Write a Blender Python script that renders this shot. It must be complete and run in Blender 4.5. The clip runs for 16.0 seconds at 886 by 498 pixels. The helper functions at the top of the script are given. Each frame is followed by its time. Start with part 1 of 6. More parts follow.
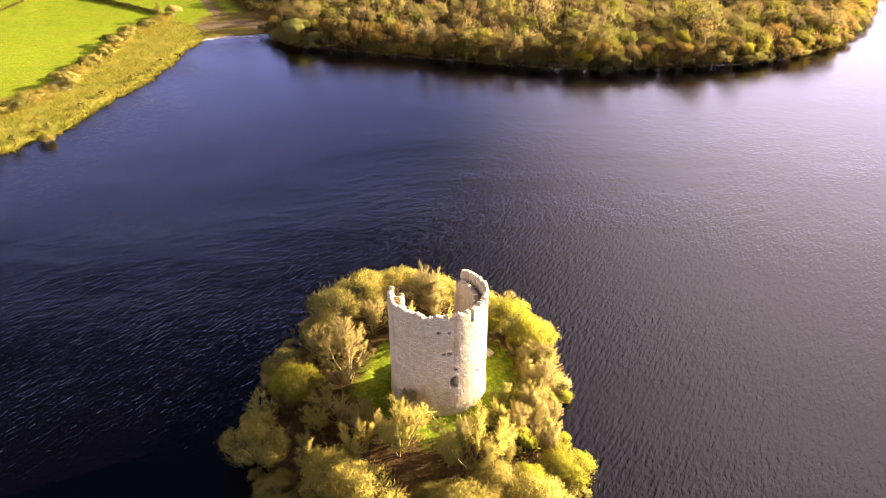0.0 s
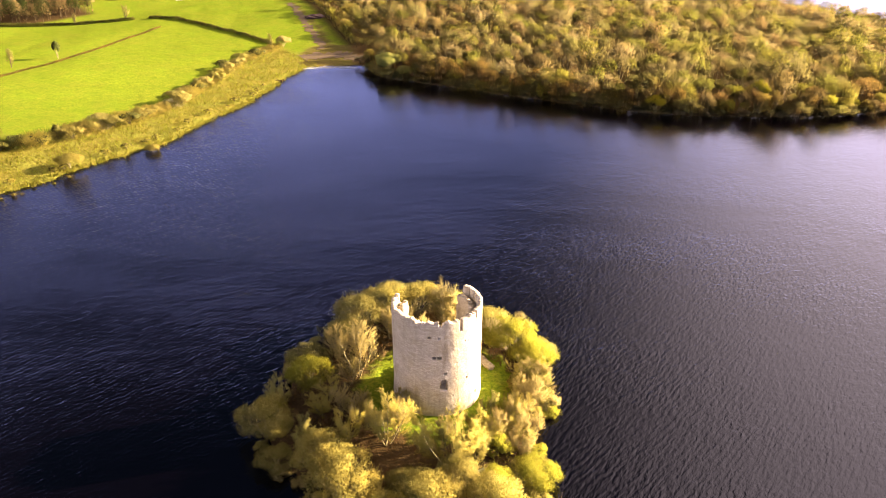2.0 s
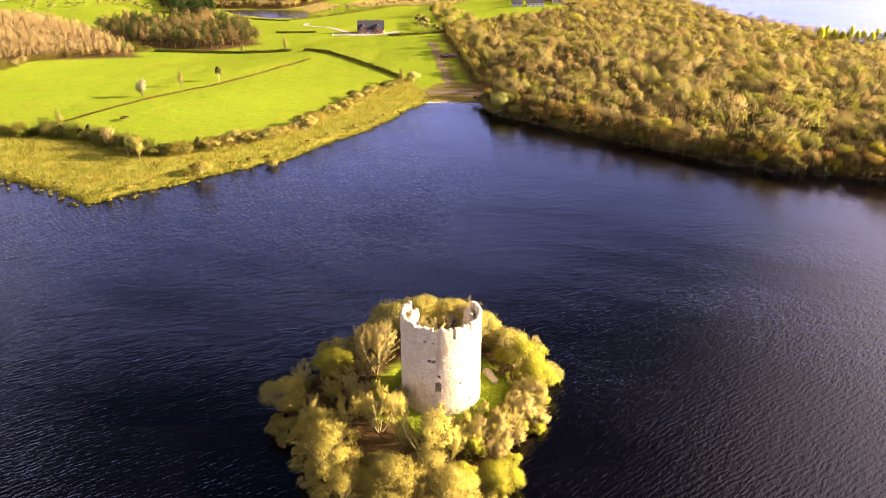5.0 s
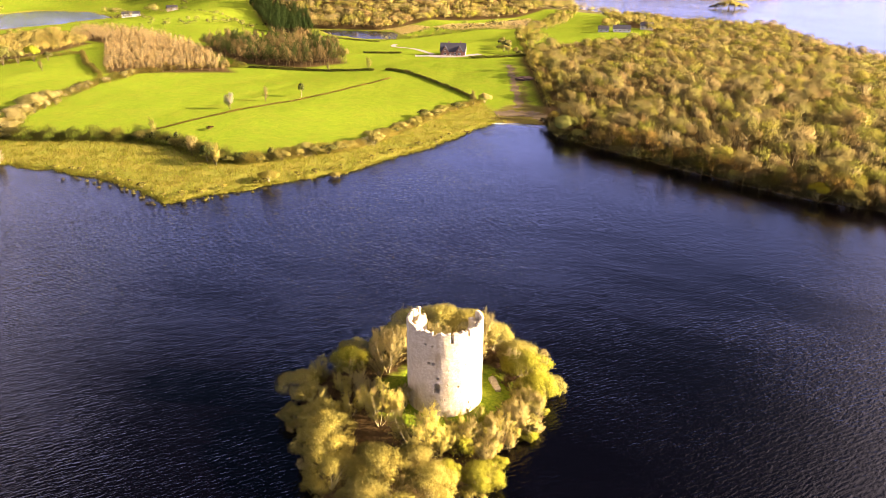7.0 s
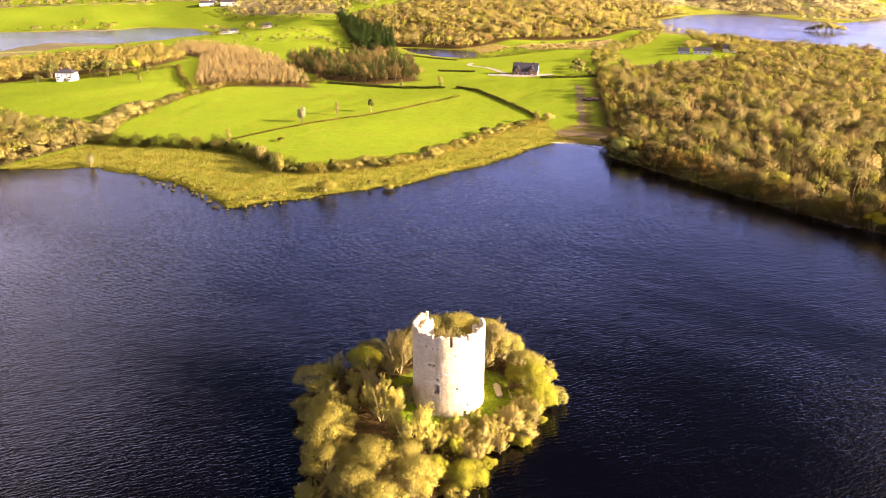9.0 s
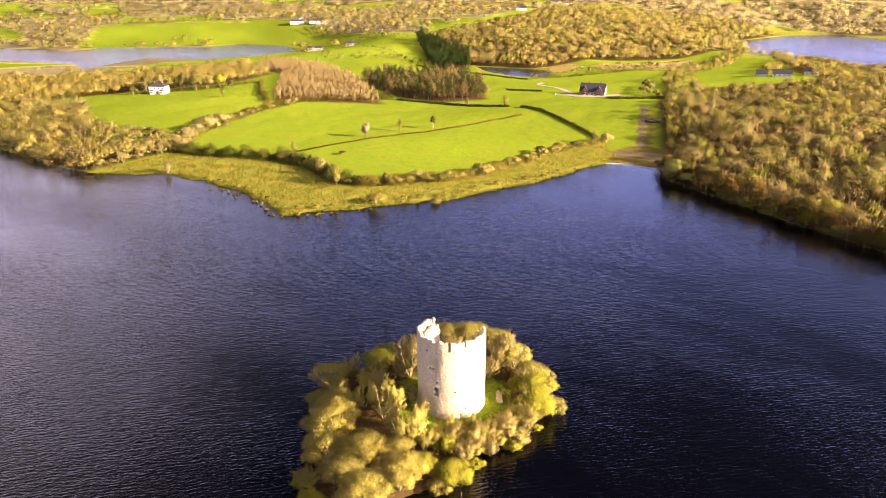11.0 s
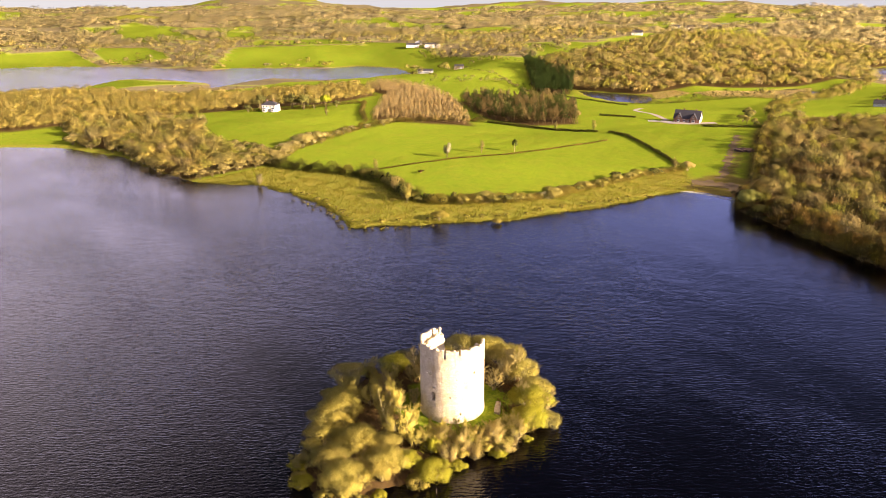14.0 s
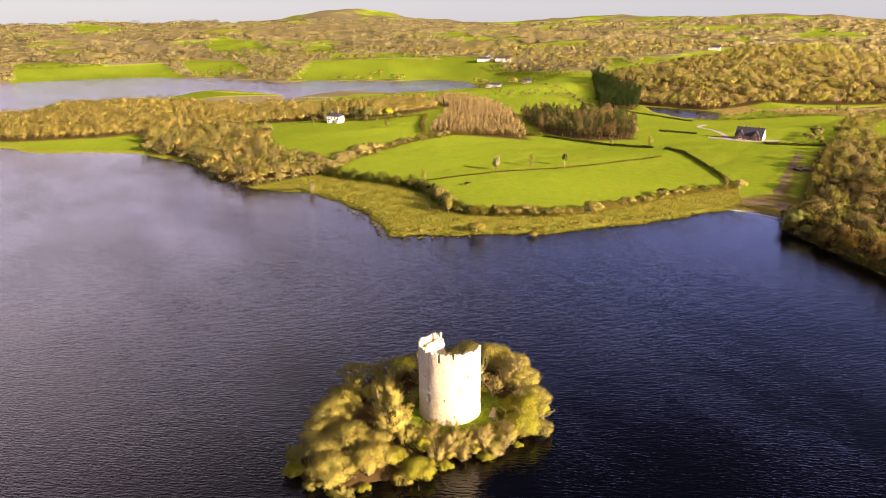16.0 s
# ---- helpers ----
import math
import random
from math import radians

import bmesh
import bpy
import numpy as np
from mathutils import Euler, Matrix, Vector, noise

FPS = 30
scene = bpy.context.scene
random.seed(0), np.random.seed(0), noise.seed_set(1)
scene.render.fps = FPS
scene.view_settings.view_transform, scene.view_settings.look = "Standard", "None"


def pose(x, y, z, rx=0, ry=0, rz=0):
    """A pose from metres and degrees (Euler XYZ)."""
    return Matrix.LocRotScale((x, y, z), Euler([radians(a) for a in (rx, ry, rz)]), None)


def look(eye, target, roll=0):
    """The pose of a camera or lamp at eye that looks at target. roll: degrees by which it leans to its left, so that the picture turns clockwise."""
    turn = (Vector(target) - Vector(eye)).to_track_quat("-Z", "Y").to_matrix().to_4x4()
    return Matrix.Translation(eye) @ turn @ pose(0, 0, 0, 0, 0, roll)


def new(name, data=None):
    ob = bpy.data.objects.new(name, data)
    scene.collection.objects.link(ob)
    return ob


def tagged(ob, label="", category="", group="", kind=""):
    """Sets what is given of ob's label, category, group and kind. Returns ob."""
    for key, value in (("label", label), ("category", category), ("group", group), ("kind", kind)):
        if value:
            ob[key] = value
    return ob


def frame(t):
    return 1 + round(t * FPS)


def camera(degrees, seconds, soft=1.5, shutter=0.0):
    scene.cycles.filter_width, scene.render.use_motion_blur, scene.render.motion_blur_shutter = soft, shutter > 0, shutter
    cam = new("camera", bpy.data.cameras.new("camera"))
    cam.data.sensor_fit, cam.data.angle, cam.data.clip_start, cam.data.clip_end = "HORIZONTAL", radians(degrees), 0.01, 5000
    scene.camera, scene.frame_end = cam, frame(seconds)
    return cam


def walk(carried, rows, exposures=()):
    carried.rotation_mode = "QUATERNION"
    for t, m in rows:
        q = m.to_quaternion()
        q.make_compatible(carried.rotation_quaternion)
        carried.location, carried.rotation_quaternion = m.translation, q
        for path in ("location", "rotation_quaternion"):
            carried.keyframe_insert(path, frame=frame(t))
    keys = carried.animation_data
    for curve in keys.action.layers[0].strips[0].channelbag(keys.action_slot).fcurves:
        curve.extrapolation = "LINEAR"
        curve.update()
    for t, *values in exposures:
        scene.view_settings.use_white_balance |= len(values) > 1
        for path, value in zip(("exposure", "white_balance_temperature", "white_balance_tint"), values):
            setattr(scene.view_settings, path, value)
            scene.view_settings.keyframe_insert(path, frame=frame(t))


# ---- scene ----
cam = camera(63.5, 16.0, soft=0.6)
ROWS = [
    (0.0, 0.00, 0.00, 80.00, -1.940, -30.845, 0.125),
    (0.5, 3.93, -3.20, 80.75, 0.599, -30.108, 0.135),
    (1.0, 8.03, -6.13, 81.55, 3.005, -29.385, 0.119),
    (1.5, 12.31, -8.71, 82.38, 5.359, -28.722, 0.075),
    (2.0, 16.55, -10.77, 83.21, 7.699, -28.113, 0.015),
    (2.5, 20.85, -12.65, 83.92, 10.030, -27.554, -0.035),
    (3.0, 25.22, -14.33, 84.54, 12.360, -26.990, -0.059),
    (3.5, 29.68, -15.69, 85.08, 14.666, -26.504, -0.060),
    (4.0, 34.31, -16.83, 85.54, 16.834, -26.046, -0.065),
    (6.5, 56.53, -19.37, 87.64, 27.005, -23.918, -0.233),
    (7.0, 60.98, -19.42, 88.06, 28.969, -23.549, -0.236),
    (7.5, 65.37, -19.24, 88.48, 30.931, -23.239, -0.216),
    (8.0, 69.79, -18.91, 88.95, 32.787, -22.895, -0.176),
    (8.5, 74.21, -18.53, 89.42, 34.528, -22.544, -0.133),
    (9.0, 78.57, -18.03, 89.89, 36.283, -22.216, -0.094),
    (11.5, 100.88, -13.14, 92.57, 44.965, -20.590, 0.080),
    (12.0, 105.17, -11.52, 93.06, 46.642, -20.296, 0.124),
    (12.5, 109.29, -9.64, 93.45, 48.263, -20.037, 0.169),
    (13.0, 113.26, -7.72, 93.82, 49.819, -19.766, 0.213),
    (13.5, 117.22, -5.58, 94.14, 51.434, -19.497, 0.250),
    (14.0, 121.22, -3.33, 94.42, 53.080, -19.204, 0.282),
    (14.5, 125.28, -0.83, 94.69, 54.706, -18.935, 0.318),
    (15.0, 129.19, 1.94, 94.95, 56.319, -18.680, 0.347),
    (15.5, 132.87, 4.80, 95.17, 57.877, -18.409, 0.382),
    (16.0, 136.54, 7.72, 95.37, 59.423, -18.157, 0.389),
]
KELVIN, TINT = 6300, 27
walk(cam, [(t, pose(x, y, z, 90 + pitch, roll, yaw)) for t, x, y, z, yaw, pitch, roll in ROWS],
     [(0.0, 2.72, KELVIN, TINT), (4.0, 2.83, KELVIN, TINT), (8.0, 2.77, KELVIN, TINT), (12.0, 2.57, KELVIN, TINT), (16.0, 2.20, KELVIN, TINT)])

# ---- world, sun ----
SUN_AZ, SUN_EL = 21.5, 18.5
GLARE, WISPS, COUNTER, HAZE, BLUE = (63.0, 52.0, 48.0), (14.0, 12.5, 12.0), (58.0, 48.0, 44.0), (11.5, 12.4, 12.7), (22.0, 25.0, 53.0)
world = bpy.data.worlds.new("world")
scene.world = world
world.use_nodes = True
wt = world.node_tree
wt.nodes.clear()
sky = wt.nodes.new("ShaderNodeTexSky")
sky.sky_type, sky.sun_disc = "NISHITA", False
sky.sun_elevation, sky.sun_rotation = radians(SUN_EL), radians(90 - SUN_AZ)
sky.air_density, sky.dust_density, sky.ozone_density = 1.0, 0.25, 2.5
to_sun = Vector((math.cos(radians(SUN_EL)) * math.cos(radians(SUN_AZ)), math.cos(radians(SUN_EL)) * math.sin(radians(SUN_AZ)), math.sin(radians(SUN_EL))))
coord = wt.nodes.new("ShaderNodeTexCoord")


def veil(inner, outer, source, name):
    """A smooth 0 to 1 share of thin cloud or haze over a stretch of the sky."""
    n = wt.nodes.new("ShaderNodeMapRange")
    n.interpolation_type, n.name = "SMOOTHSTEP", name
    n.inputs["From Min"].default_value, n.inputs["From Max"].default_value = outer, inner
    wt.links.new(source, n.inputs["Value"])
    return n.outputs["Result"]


def add_light(base, share, colour):
    n = wt.nodes.new("ShaderNodeMixRGB")
    n.blend_type = "ADD"
    n.inputs["Color2"].default_value = (*colour, 1)
    wt.links.new(base, n.inputs["Color1"])
    wt.links.new(share, n.inputs["Fac"])
    return n.outputs["Color"]


def times(a, b):
    n = wt.nodes.new("ShaderNodeMath")
    n.operation = "MULTIPLY"
    wt.links.new(a, n.inputs[0])
    wt.links.new(b, n.inputs[1])
    return n.outputs["Value"]


facing = wt.nodes.new("ShaderNodeVectorMath")
facing.operation = "DOT_PRODUCT"
facing.inputs[1].default_value = to_sun
wt.links.new(coord.outputs["Generated"], facing.inputs[0])
split = wt.nodes.new("ShaderNodeSeparateXYZ")
wt.links.new(coord.outputs["Generated"], split.inputs["Vector"])
stretch = wt.nodes.new("ShaderNodeMapping")
stretch.inputs["Scale"].default_value = (1.0, 1.0, 3.0)
wt.links.new(coord.outputs["Generated"], stretch.inputs["Vector"])
clouds = wt.nodes.new("ShaderNodeTexNoise")
clouds.inputs["Scale"].default_value, clouds.inputs["Detail"].default_value, clouds.inputs["Roughness"].default_value = 2.4, 5, 0.55
wt.links.new(stretch.outputs["Vector"], clouds.inputs["Vector"])
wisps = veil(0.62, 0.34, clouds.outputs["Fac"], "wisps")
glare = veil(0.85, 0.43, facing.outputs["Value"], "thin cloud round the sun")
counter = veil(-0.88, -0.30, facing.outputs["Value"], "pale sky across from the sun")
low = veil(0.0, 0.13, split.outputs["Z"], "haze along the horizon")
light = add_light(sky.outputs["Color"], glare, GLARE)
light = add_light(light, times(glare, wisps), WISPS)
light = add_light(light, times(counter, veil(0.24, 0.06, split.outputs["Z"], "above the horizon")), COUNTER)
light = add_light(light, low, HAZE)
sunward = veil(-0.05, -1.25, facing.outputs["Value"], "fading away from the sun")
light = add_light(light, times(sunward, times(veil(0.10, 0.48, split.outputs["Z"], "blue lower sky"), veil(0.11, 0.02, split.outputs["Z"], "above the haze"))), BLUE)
back = wt.nodes.new("ShaderNodeBackground")
back.inputs["Strength"].default_value = 0.0085
wout = wt.nodes.new("ShaderNodeOutputWorld")
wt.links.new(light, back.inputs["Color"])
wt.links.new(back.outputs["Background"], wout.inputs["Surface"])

sun_data = bpy.data.lights.new("sun", "SUN")
sun_data.energy, sun_data.angle, sun_data.color = 5.0, radians(0.6), (1.0, 0.80, 0.50)
sun = new("sun", sun_data)
sun.matrix_world = look(to_sun * 300, (0, 0, 0))


# ---- node helpers and materials ----
def material(name):
    m = bpy.data.materials.new(name)
    m.use_nodes = True
    m.node_tree.nodes.clear()
    return m, m.node_tree


def node(nt, kind, **values):
    n = nt.nodes.new("ShaderNode" + kind)
    for key, value in values.items():
        sock = n.inputs[key.replace("_", " ")]
        if isinstance(value, bpy.types.NodeSocket):
            nt.links.new(value, sock)
        else:
            sock.default_value = value
    return n


def rgb(r, g, b):
    return (r, g, b, 1)


def position(nt, scale=(1, 1, 1), turn=0.0):
    geo = nt.nodes.new("ShaderNodeNewGeometry")
    m = node(nt, "Mapping", Vector=geo.outputs["Position"])
    m.inputs["Scale"].default_value = scale
    m.inputs["Rotation"].default_value = (0, 0, radians(turn))
    return m.outputs["Vector"]


def noise_tex(nt, vector, scale, detail=4, rough=0.55, distortion=0.0):
    return node(nt, "TexNoise", Vector=vector, Scale=scale, Detail=detail, Roughness=rough, Distortion=distortion).outputs["Fac"]


def ramp(nt, fac, lo, hi, a=0.0, b=1.0):
    n = node(nt, "MapRange", Value=fac)
    for key, value in (("From Min", lo), ("From Max", hi), ("To Min", a), ("To Max", b)):
        n.inputs[key].default_value = value
    return n.outputs["Result"]


def mix(nt, fac, c1, c2, how="MIX"):
    n = nt.nodes.new("ShaderNodeMixRGB")
    n.blend_type = how
    for key, value in (("Fac", fac), ("Color1", c1), ("Color2", c2)):
        if isinstance(value, bpy.types.NodeSocket):
            nt.links.new(value, n.inputs[key])
        else:
            n.inputs[key].default_value = value
    return n.outputs["Color"]


def math_node(nt, op, a, b=0.0):
    n = nt.nodes.new("ShaderNodeMath")
    n.operation = op
    for i, value in enumerate((a, b)):
        if isinstance(value, bpy.types.NodeSocket):
            nt.links.new(value, n.inputs[i])
        else:
            n.inputs[i].default_value = value
    return n.outputs["Value"]


def finish(nt, color, rough=0.8, height=None, strength=0.3, distance=0.1, metal=0.0, spec=0.3):
    b = node(nt, "BsdfPrincipled", Roughness=rough, Metallic=metal)
    b.inputs["Specular IOR Level"].default_value = spec
    if isinstance(color, bpy.types.NodeSocket):
        nt.links.new(color, b.inputs["Base Color"])
    else:
        b.inputs["Base Color"].default_value = color
    if height is not None:
        bump = node(nt, "Bump", Height=height, Strength=strength, Distance=distance)
        nt.links.new(bump.outputs["Normal"], b.inputs["Normal"])
    out = nt.nodes.new("ShaderNodeOutputMaterial")
    nt.links.new(b.outputs["BSDF"], out.inputs["Surface"])
    return b


def foliage_material(name, through_light=0.3, soft=True, sheer=0.0):
    """Leaves, twigs and bark: the tint stored on the mesh, times the object's own colour, shaded by the crown's rounding."""
    m, nt = material(name)
    tint = nt.nodes.new("ShaderNodeVertexColor")
    tint.layer_name = "tint"
    info = nt.nodes.new("ShaderNodeObjectInfo")
    c = mix(nt, 1.0, tint.outputs["Color"], info.outputs["Color"], "MULTIPLY")
    vary = noise_tex(nt, position(nt), 0.16, 3)
    c = mix(nt, ramp(nt, vary, 0.3, 0.7, 0.0, 0.45), c, mix(nt, 1.0, c, rgb(1.15, 0.95, 0.72), "MULTIPLY"))
    c = mix(nt, 1.0, c, rgb(0.57, 0.60, 0.50), "MULTIPLY")
    d = node(nt, "BsdfDiffuse", Color=c)
    t = node(nt, "BsdfTranslucent", Color=c)
    how = "ShaderNodeMixShader"
    if soft:
        how = "ShaderNodeAddShader"
        out_way = nt.nodes.new("ShaderNodeAttribute")
        out_way.attribute_name = "outward"
        turned = nt.nodes.new("ShaderNodeVectorTransform")
        turned.vector_type, turned.convert_from, turned.convert_to = "NORMAL", "OBJECT", "WORLD"
        nt.links.new(out_way.outputs["Vector"], turned.inputs["Vector"])
        nt.links.new(turned.outputs["Vector"], d.inputs["Normal"])
        inward = nt.nodes.new("ShaderNodeVectorMath")
        inward.operation = "SCALE"
        inward.inputs["Scale"].default_value = -1.0
        nt.links.new(turned.outputs["Vector"], inward.inputs[0])
        nt.links.new(inward.outputs["Vector"], t.inputs["Normal"])
    s = nt.nodes.new(how)
    if not soft:
        s.inputs["Fac"].default_value = through_light
    nt.links.new(d.outputs["BSDF"], s.inputs[0 if soft else 1])
    nt.links.new(t.outputs["BSDF"], s.inputs[1 if soft else 2])
    out = nt.nodes.new("ShaderNodeOutputMaterial")
    if sheer:
        gaps = node(nt, "BsdfTransparent")
        spray = nt.nodes.new("ShaderNodeMixShader")
        spray.inputs["Fac"].default_value = sheer
        nt.links.new(s.outputs["Shader"], spray.inputs[1])
        nt.links.new(gaps.outputs["BSDF"], spray.inputs[2])
        s = spray
    nt.links.new(s.outputs["Shader"], out.inputs["Surface"])
    return m


LEAF = foliage_material("foliage")
TWIGS = foliage_material("sprays_of_twigs", sheer=0.62)
CATKINS = foliage_material("loose_leaves", sheer=0.34)
BARK = foliage_material("bark", 0.0, False)


def water_material():
    m, nt = material("lake_water")
    broad = noise_tex(nt, position(nt, (1, 2.2, 1), 20), 0.012, 3, 0.5)
    wind = position(nt, (1, 1, 1), -144)
    across = node(nt, "Mapping", Vector=wind, Scale=(1.5, 0.58, 1)).outputs["Vector"]
    chop = noise_tex(nt, across, 0.95, 2, 0.5, 0.5)
    ripple = noise_tex(nt, across, 2.4, 1, 0.5)
    swell = noise_tex(nt, across, 0.33, 2, 0.5)
    crest = nt.nodes.new("ShaderNodeTexWave")
    crest.wave_type, crest.bands_direction, crest.wave_profile = "BANDS", "X", "SIN"
    nt.links.new(wind, crest.inputs["Vector"])
    for key, value in (("Scale", 0.31), ("Distortion", 8.0), ("Detail", 2.0), ("Detail Scale", 0.9), ("Detail Roughness", 0.55)):
        crest.inputs[key].default_value = value
    h = math_node(nt, "ADD", math_node(nt, "MULTIPLY", chop, 0.55), math_node(nt, "ADD", math_node(nt, "MULTIPLY", ripple, 0.20), math_node(nt, "MULTIPLY", swell, 0.4)))
    h = math_node(nt, "ADD", h, math_node(nt, "MULTIPLY", crest.outputs["Fac"], 0.105))
    calm = ramp(nt, broad, 0.35, 0.65, 0.55, 1.35)
    east = node(nt, "SeparateXYZ", Vector=position(nt)).outputs["X"]
    calm = math_node(nt, "MULTIPLY", calm, ramp(nt, east, -60, 40, 1.0, 0.8))
    north = node(nt, "SeparateXYZ", Vector=position(nt)).outputs["Y"]
    lee = math_node(nt, "MULTIPLY", ramp(nt, north, 165, 265, 0.0, 0.62), ramp(nt, east, -95, -45, 0.0, 1.0))
    calm = math_node(nt, "MULTIPLY", calm, math_node(nt, "SUBTRACT", 1.0, lee))
    b = finish(nt, mix(nt, broad, rgb(0.0005, 0.0003, 0.0007), rgb(0.0007, 0.0004, 0.0009)), 0.11, math_node(nt, "MULTIPLY", h, calm), 1.0, 0.22, spec=0.5)
    b.inputs["IOR"].default_value = 1.333
    return m


def ground_material():
    """Pasture, rushy marsh, bare earth and leaf litter, mixed by the zones stored on the ground sheet."""
    m, nt = material("countryside")
    zone = nt.nodes.new("ShaderNodeVertexColor")
    zone.layer_name = "zone"
    parts = node(nt, "SeparateColor", Color=zone.outputs["Color"])
    p = position(nt)
    big, mid, fine = noise_tex(nt, p, 0.012, 4), noise_tex(nt, p, 0.11, 5, 0.6), noise_tex(nt, p, 1.6, 4, 0.7)
    grass = mix(nt, ramp(nt, big, 0.35, 0.65), rgb(0.150, 0.205, 0.010), rgb(0.195, 0.240, 0.012))
    grass = mix(nt, ramp(nt, mid, 0.40, 0.72, 0, 0.7), grass, rgb(0.210, 0.200, 0.020))
    grass = mix(nt, ramp(nt, noise_tex(nt, p, 0.35, 4, 0.65), 0.45, 0.7, 0, 0.6), grass, rgb(0.090, 0.145, 0.009))
    grass = mix(nt, ramp(nt, fine, 0.40, 0.60, 0, 0.8), grass, rgb(0.072, 0.118, 0.008))
    marsh = mix(nt, ramp(nt, mid, 0.35, 0.68), rgb(0.235, 0.200, 0.030), rgb(0.165, 0.190, 0.022))
    marsh = mix(nt, ramp(nt, fine, 0.4, 0.62, 0, 0.8), marsh, rgb(0.095, 0.085, 0.016))
    litter = mix(nt, ramp(nt, mid, 0.3, 0.7), rgb(0.050, 0.030, 0.012), rgb(0.072, 0.046, 0.018))
    litter = mix(nt, ramp(nt, fine, 0.4, 0.7, 0, 0.6), litter, rgb(0.030, 0.026, 0.010))
    # far woods seen from above, with distance haze put into the colour
    hazed_floor = mix(nt, ramp(nt, math_node(nt, "ADD", math_node(nt, "MULTIPLY", mid, 0.5), math_node(nt, "MULTIPLY", big, 0.5)), 0.4, 0.6), rgb(0.066, 0.054, 0.027), rgb(0.047, 0.041, 0.022))
    litter = mix(nt, ramp(nt, parts.outputs["Red"], 1.3, 1.6), litter, hazed_floor)
    c = mix(nt, parts.outputs["Green"], grass, marsh)
    c = mix(nt, parts.outputs["Blue"], c, litter)
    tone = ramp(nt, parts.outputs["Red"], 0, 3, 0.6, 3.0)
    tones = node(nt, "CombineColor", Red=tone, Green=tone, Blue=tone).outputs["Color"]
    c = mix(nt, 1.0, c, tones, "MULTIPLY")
    rough_ground = math_node(nt, "ADD", math_node(nt, "MULTIPLY", fine, 0.6), mid)
    finish(nt, c, 1.0, rough_ground, 0.8, 0.5, spec=0.0)
    return m


def stone_material():
    m, nt = material("rubble_limestone")
    geo = nt.nodes.new("ShaderNodeTexCoord")
    p = geo.outputs["UV"]
    warp = node(nt, "TexNoise", Vector=p, Scale=1.3, Detail=3)
    bent = node(nt, "VectorMath")
    bent.operation = "MULTIPLY_ADD"
    nt.links.new(warp.outputs["Color"], bent.inputs[0])
    bent.inputs[1].default_value = (0.22, 0.16, 0)
    nt.links.new(p, bent.inputs[2])
    course = node(nt, "TexBrick", Vector=bent.outputs["Vector"], Scale=1.0)
    for key, value in (("Mortar Size", 0.022), ("Brick Width", 0.52), ("Row Height", 0.21), ("Mortar Smooth", 0.3)):
        course.inputs[key].default_value = value
    course.inputs["Color1"].default_value, course.inputs["Color2"].default_value = rgb(0.30, 0.30, 0.30), rgb(0.62, 0.62, 0.62)
    course.inputs["Mortar"].default_value = rgb(0.5, 0.5, 0.5)
    q = position(nt)
    cells = noise_tex(nt, q, 2.4, 6, 0.7)
    stain = noise_tex(nt, node(nt, "Mapping", Vector=q, Scale=(0.5, 0.5, 0.07)).outputs["Vector"], 1.0, 5, 0.65)
    moss = noise_tex(nt, q, 0.35, 4, 0.6)
    c = mix(nt, ramp(nt, course.outputs["Color"], 0.3, 0.62), rgb(0.36, 0.30, 0.185), rgb(0.60, 0.525, 0.355))
    c = mix(nt, ramp(nt, cells, 0.35, 0.7, 0, 0.6), c, rgb(0.67, 0.59, 0.42))
    c = mix(nt, ramp(nt, cells, 0.55, 0.70, 0, 0.8), c, rgb(0.15, 0.11, 0.06))
    c = mix(nt, ramp(nt, stain, 0.54, 0.74, 0, 0.65), c, rgb(0.24, 0.18, 0.095))
    c = mix(nt, ramp(nt, moss, 0.53, 0.73, 0, 0.55), c, rgb(0.34, 0.26, 0.12))
    c = mix(nt, ramp(nt, course.outputs["Fac"], 0, 1, 0, 0.55), c, rgb(0.14, 0.105, 0.06))
    h = math_node(nt, "ADD", math_node(nt, "MULTIPLY", course.outputs["Fac"], -0.5), cells)
    finish(nt, c, 0.92, h, 0.55, 0.08, spec=0.2)
    return m


def plain(name, base, second, scale=3.0, rough=0.8, bump=0.2, metal=0.0, spec=0.3):
    """A weathered surface: two tones at two scales and a fine relief."""
    m, nt = material(name)
    p = position(nt)
    a, b = noise_tex(nt, p, scale, 5, 0.6), noise_tex(nt, p, scale * 0.12, 3, 0.5)
    c = mix(nt, ramp(nt, a, 0.35, 0.7), rgb(*base), rgb(*second))
    c = mix(nt, ramp(nt, b, 0.45, 0.7, 0, 0.35), c, rgb(*[v * 0.6 for v in base]))
    finish(nt, c, rough, a, bump, 0.05, metal, spec)
    return m


WATER, GROUND, STONE = water_material(), ground_material(), stone_material()
SLATE = plain("dark_slate", (0.022, 0.022, 0.028), (0.045, 0.043, 0.048), 2.5, 0.55, 0.3)
BRICK = plain("brown_brick", (0.16, 0.075, 0.048), (0.26, 0.15, 0.10), 2.0, 0.85, 0.3)
RENDER_WHITE = plain("white_render", (0.62, 0.58, 0.51), (0.48, 0.44, 0.37), 1.2, 0.85, 0.1)
RENDER_CREAM = plain("cream_render", (0.58, 0.52, 0.40), (0.48, 0.42, 0.32), 1.2, 0.85, 0.1)
GLASS_DARK = plain("window_glass", (0.015, 0.018, 0.022), (0.022, 0.025, 0.03), 0.5, 0.08, 0.0, 0.0, 0.6)
FRAME_WHITE = plain("white_frame", (0.75, 0.74, 0.70), (0.66, 0.64, 0.6), 6, 0.5, 0.05)
GRAVEL = plain("pale_gravel", (0.27, 0.235, 0.18), (0.20, 0.17, 0.13), 2.0, 0.95, 0.4)
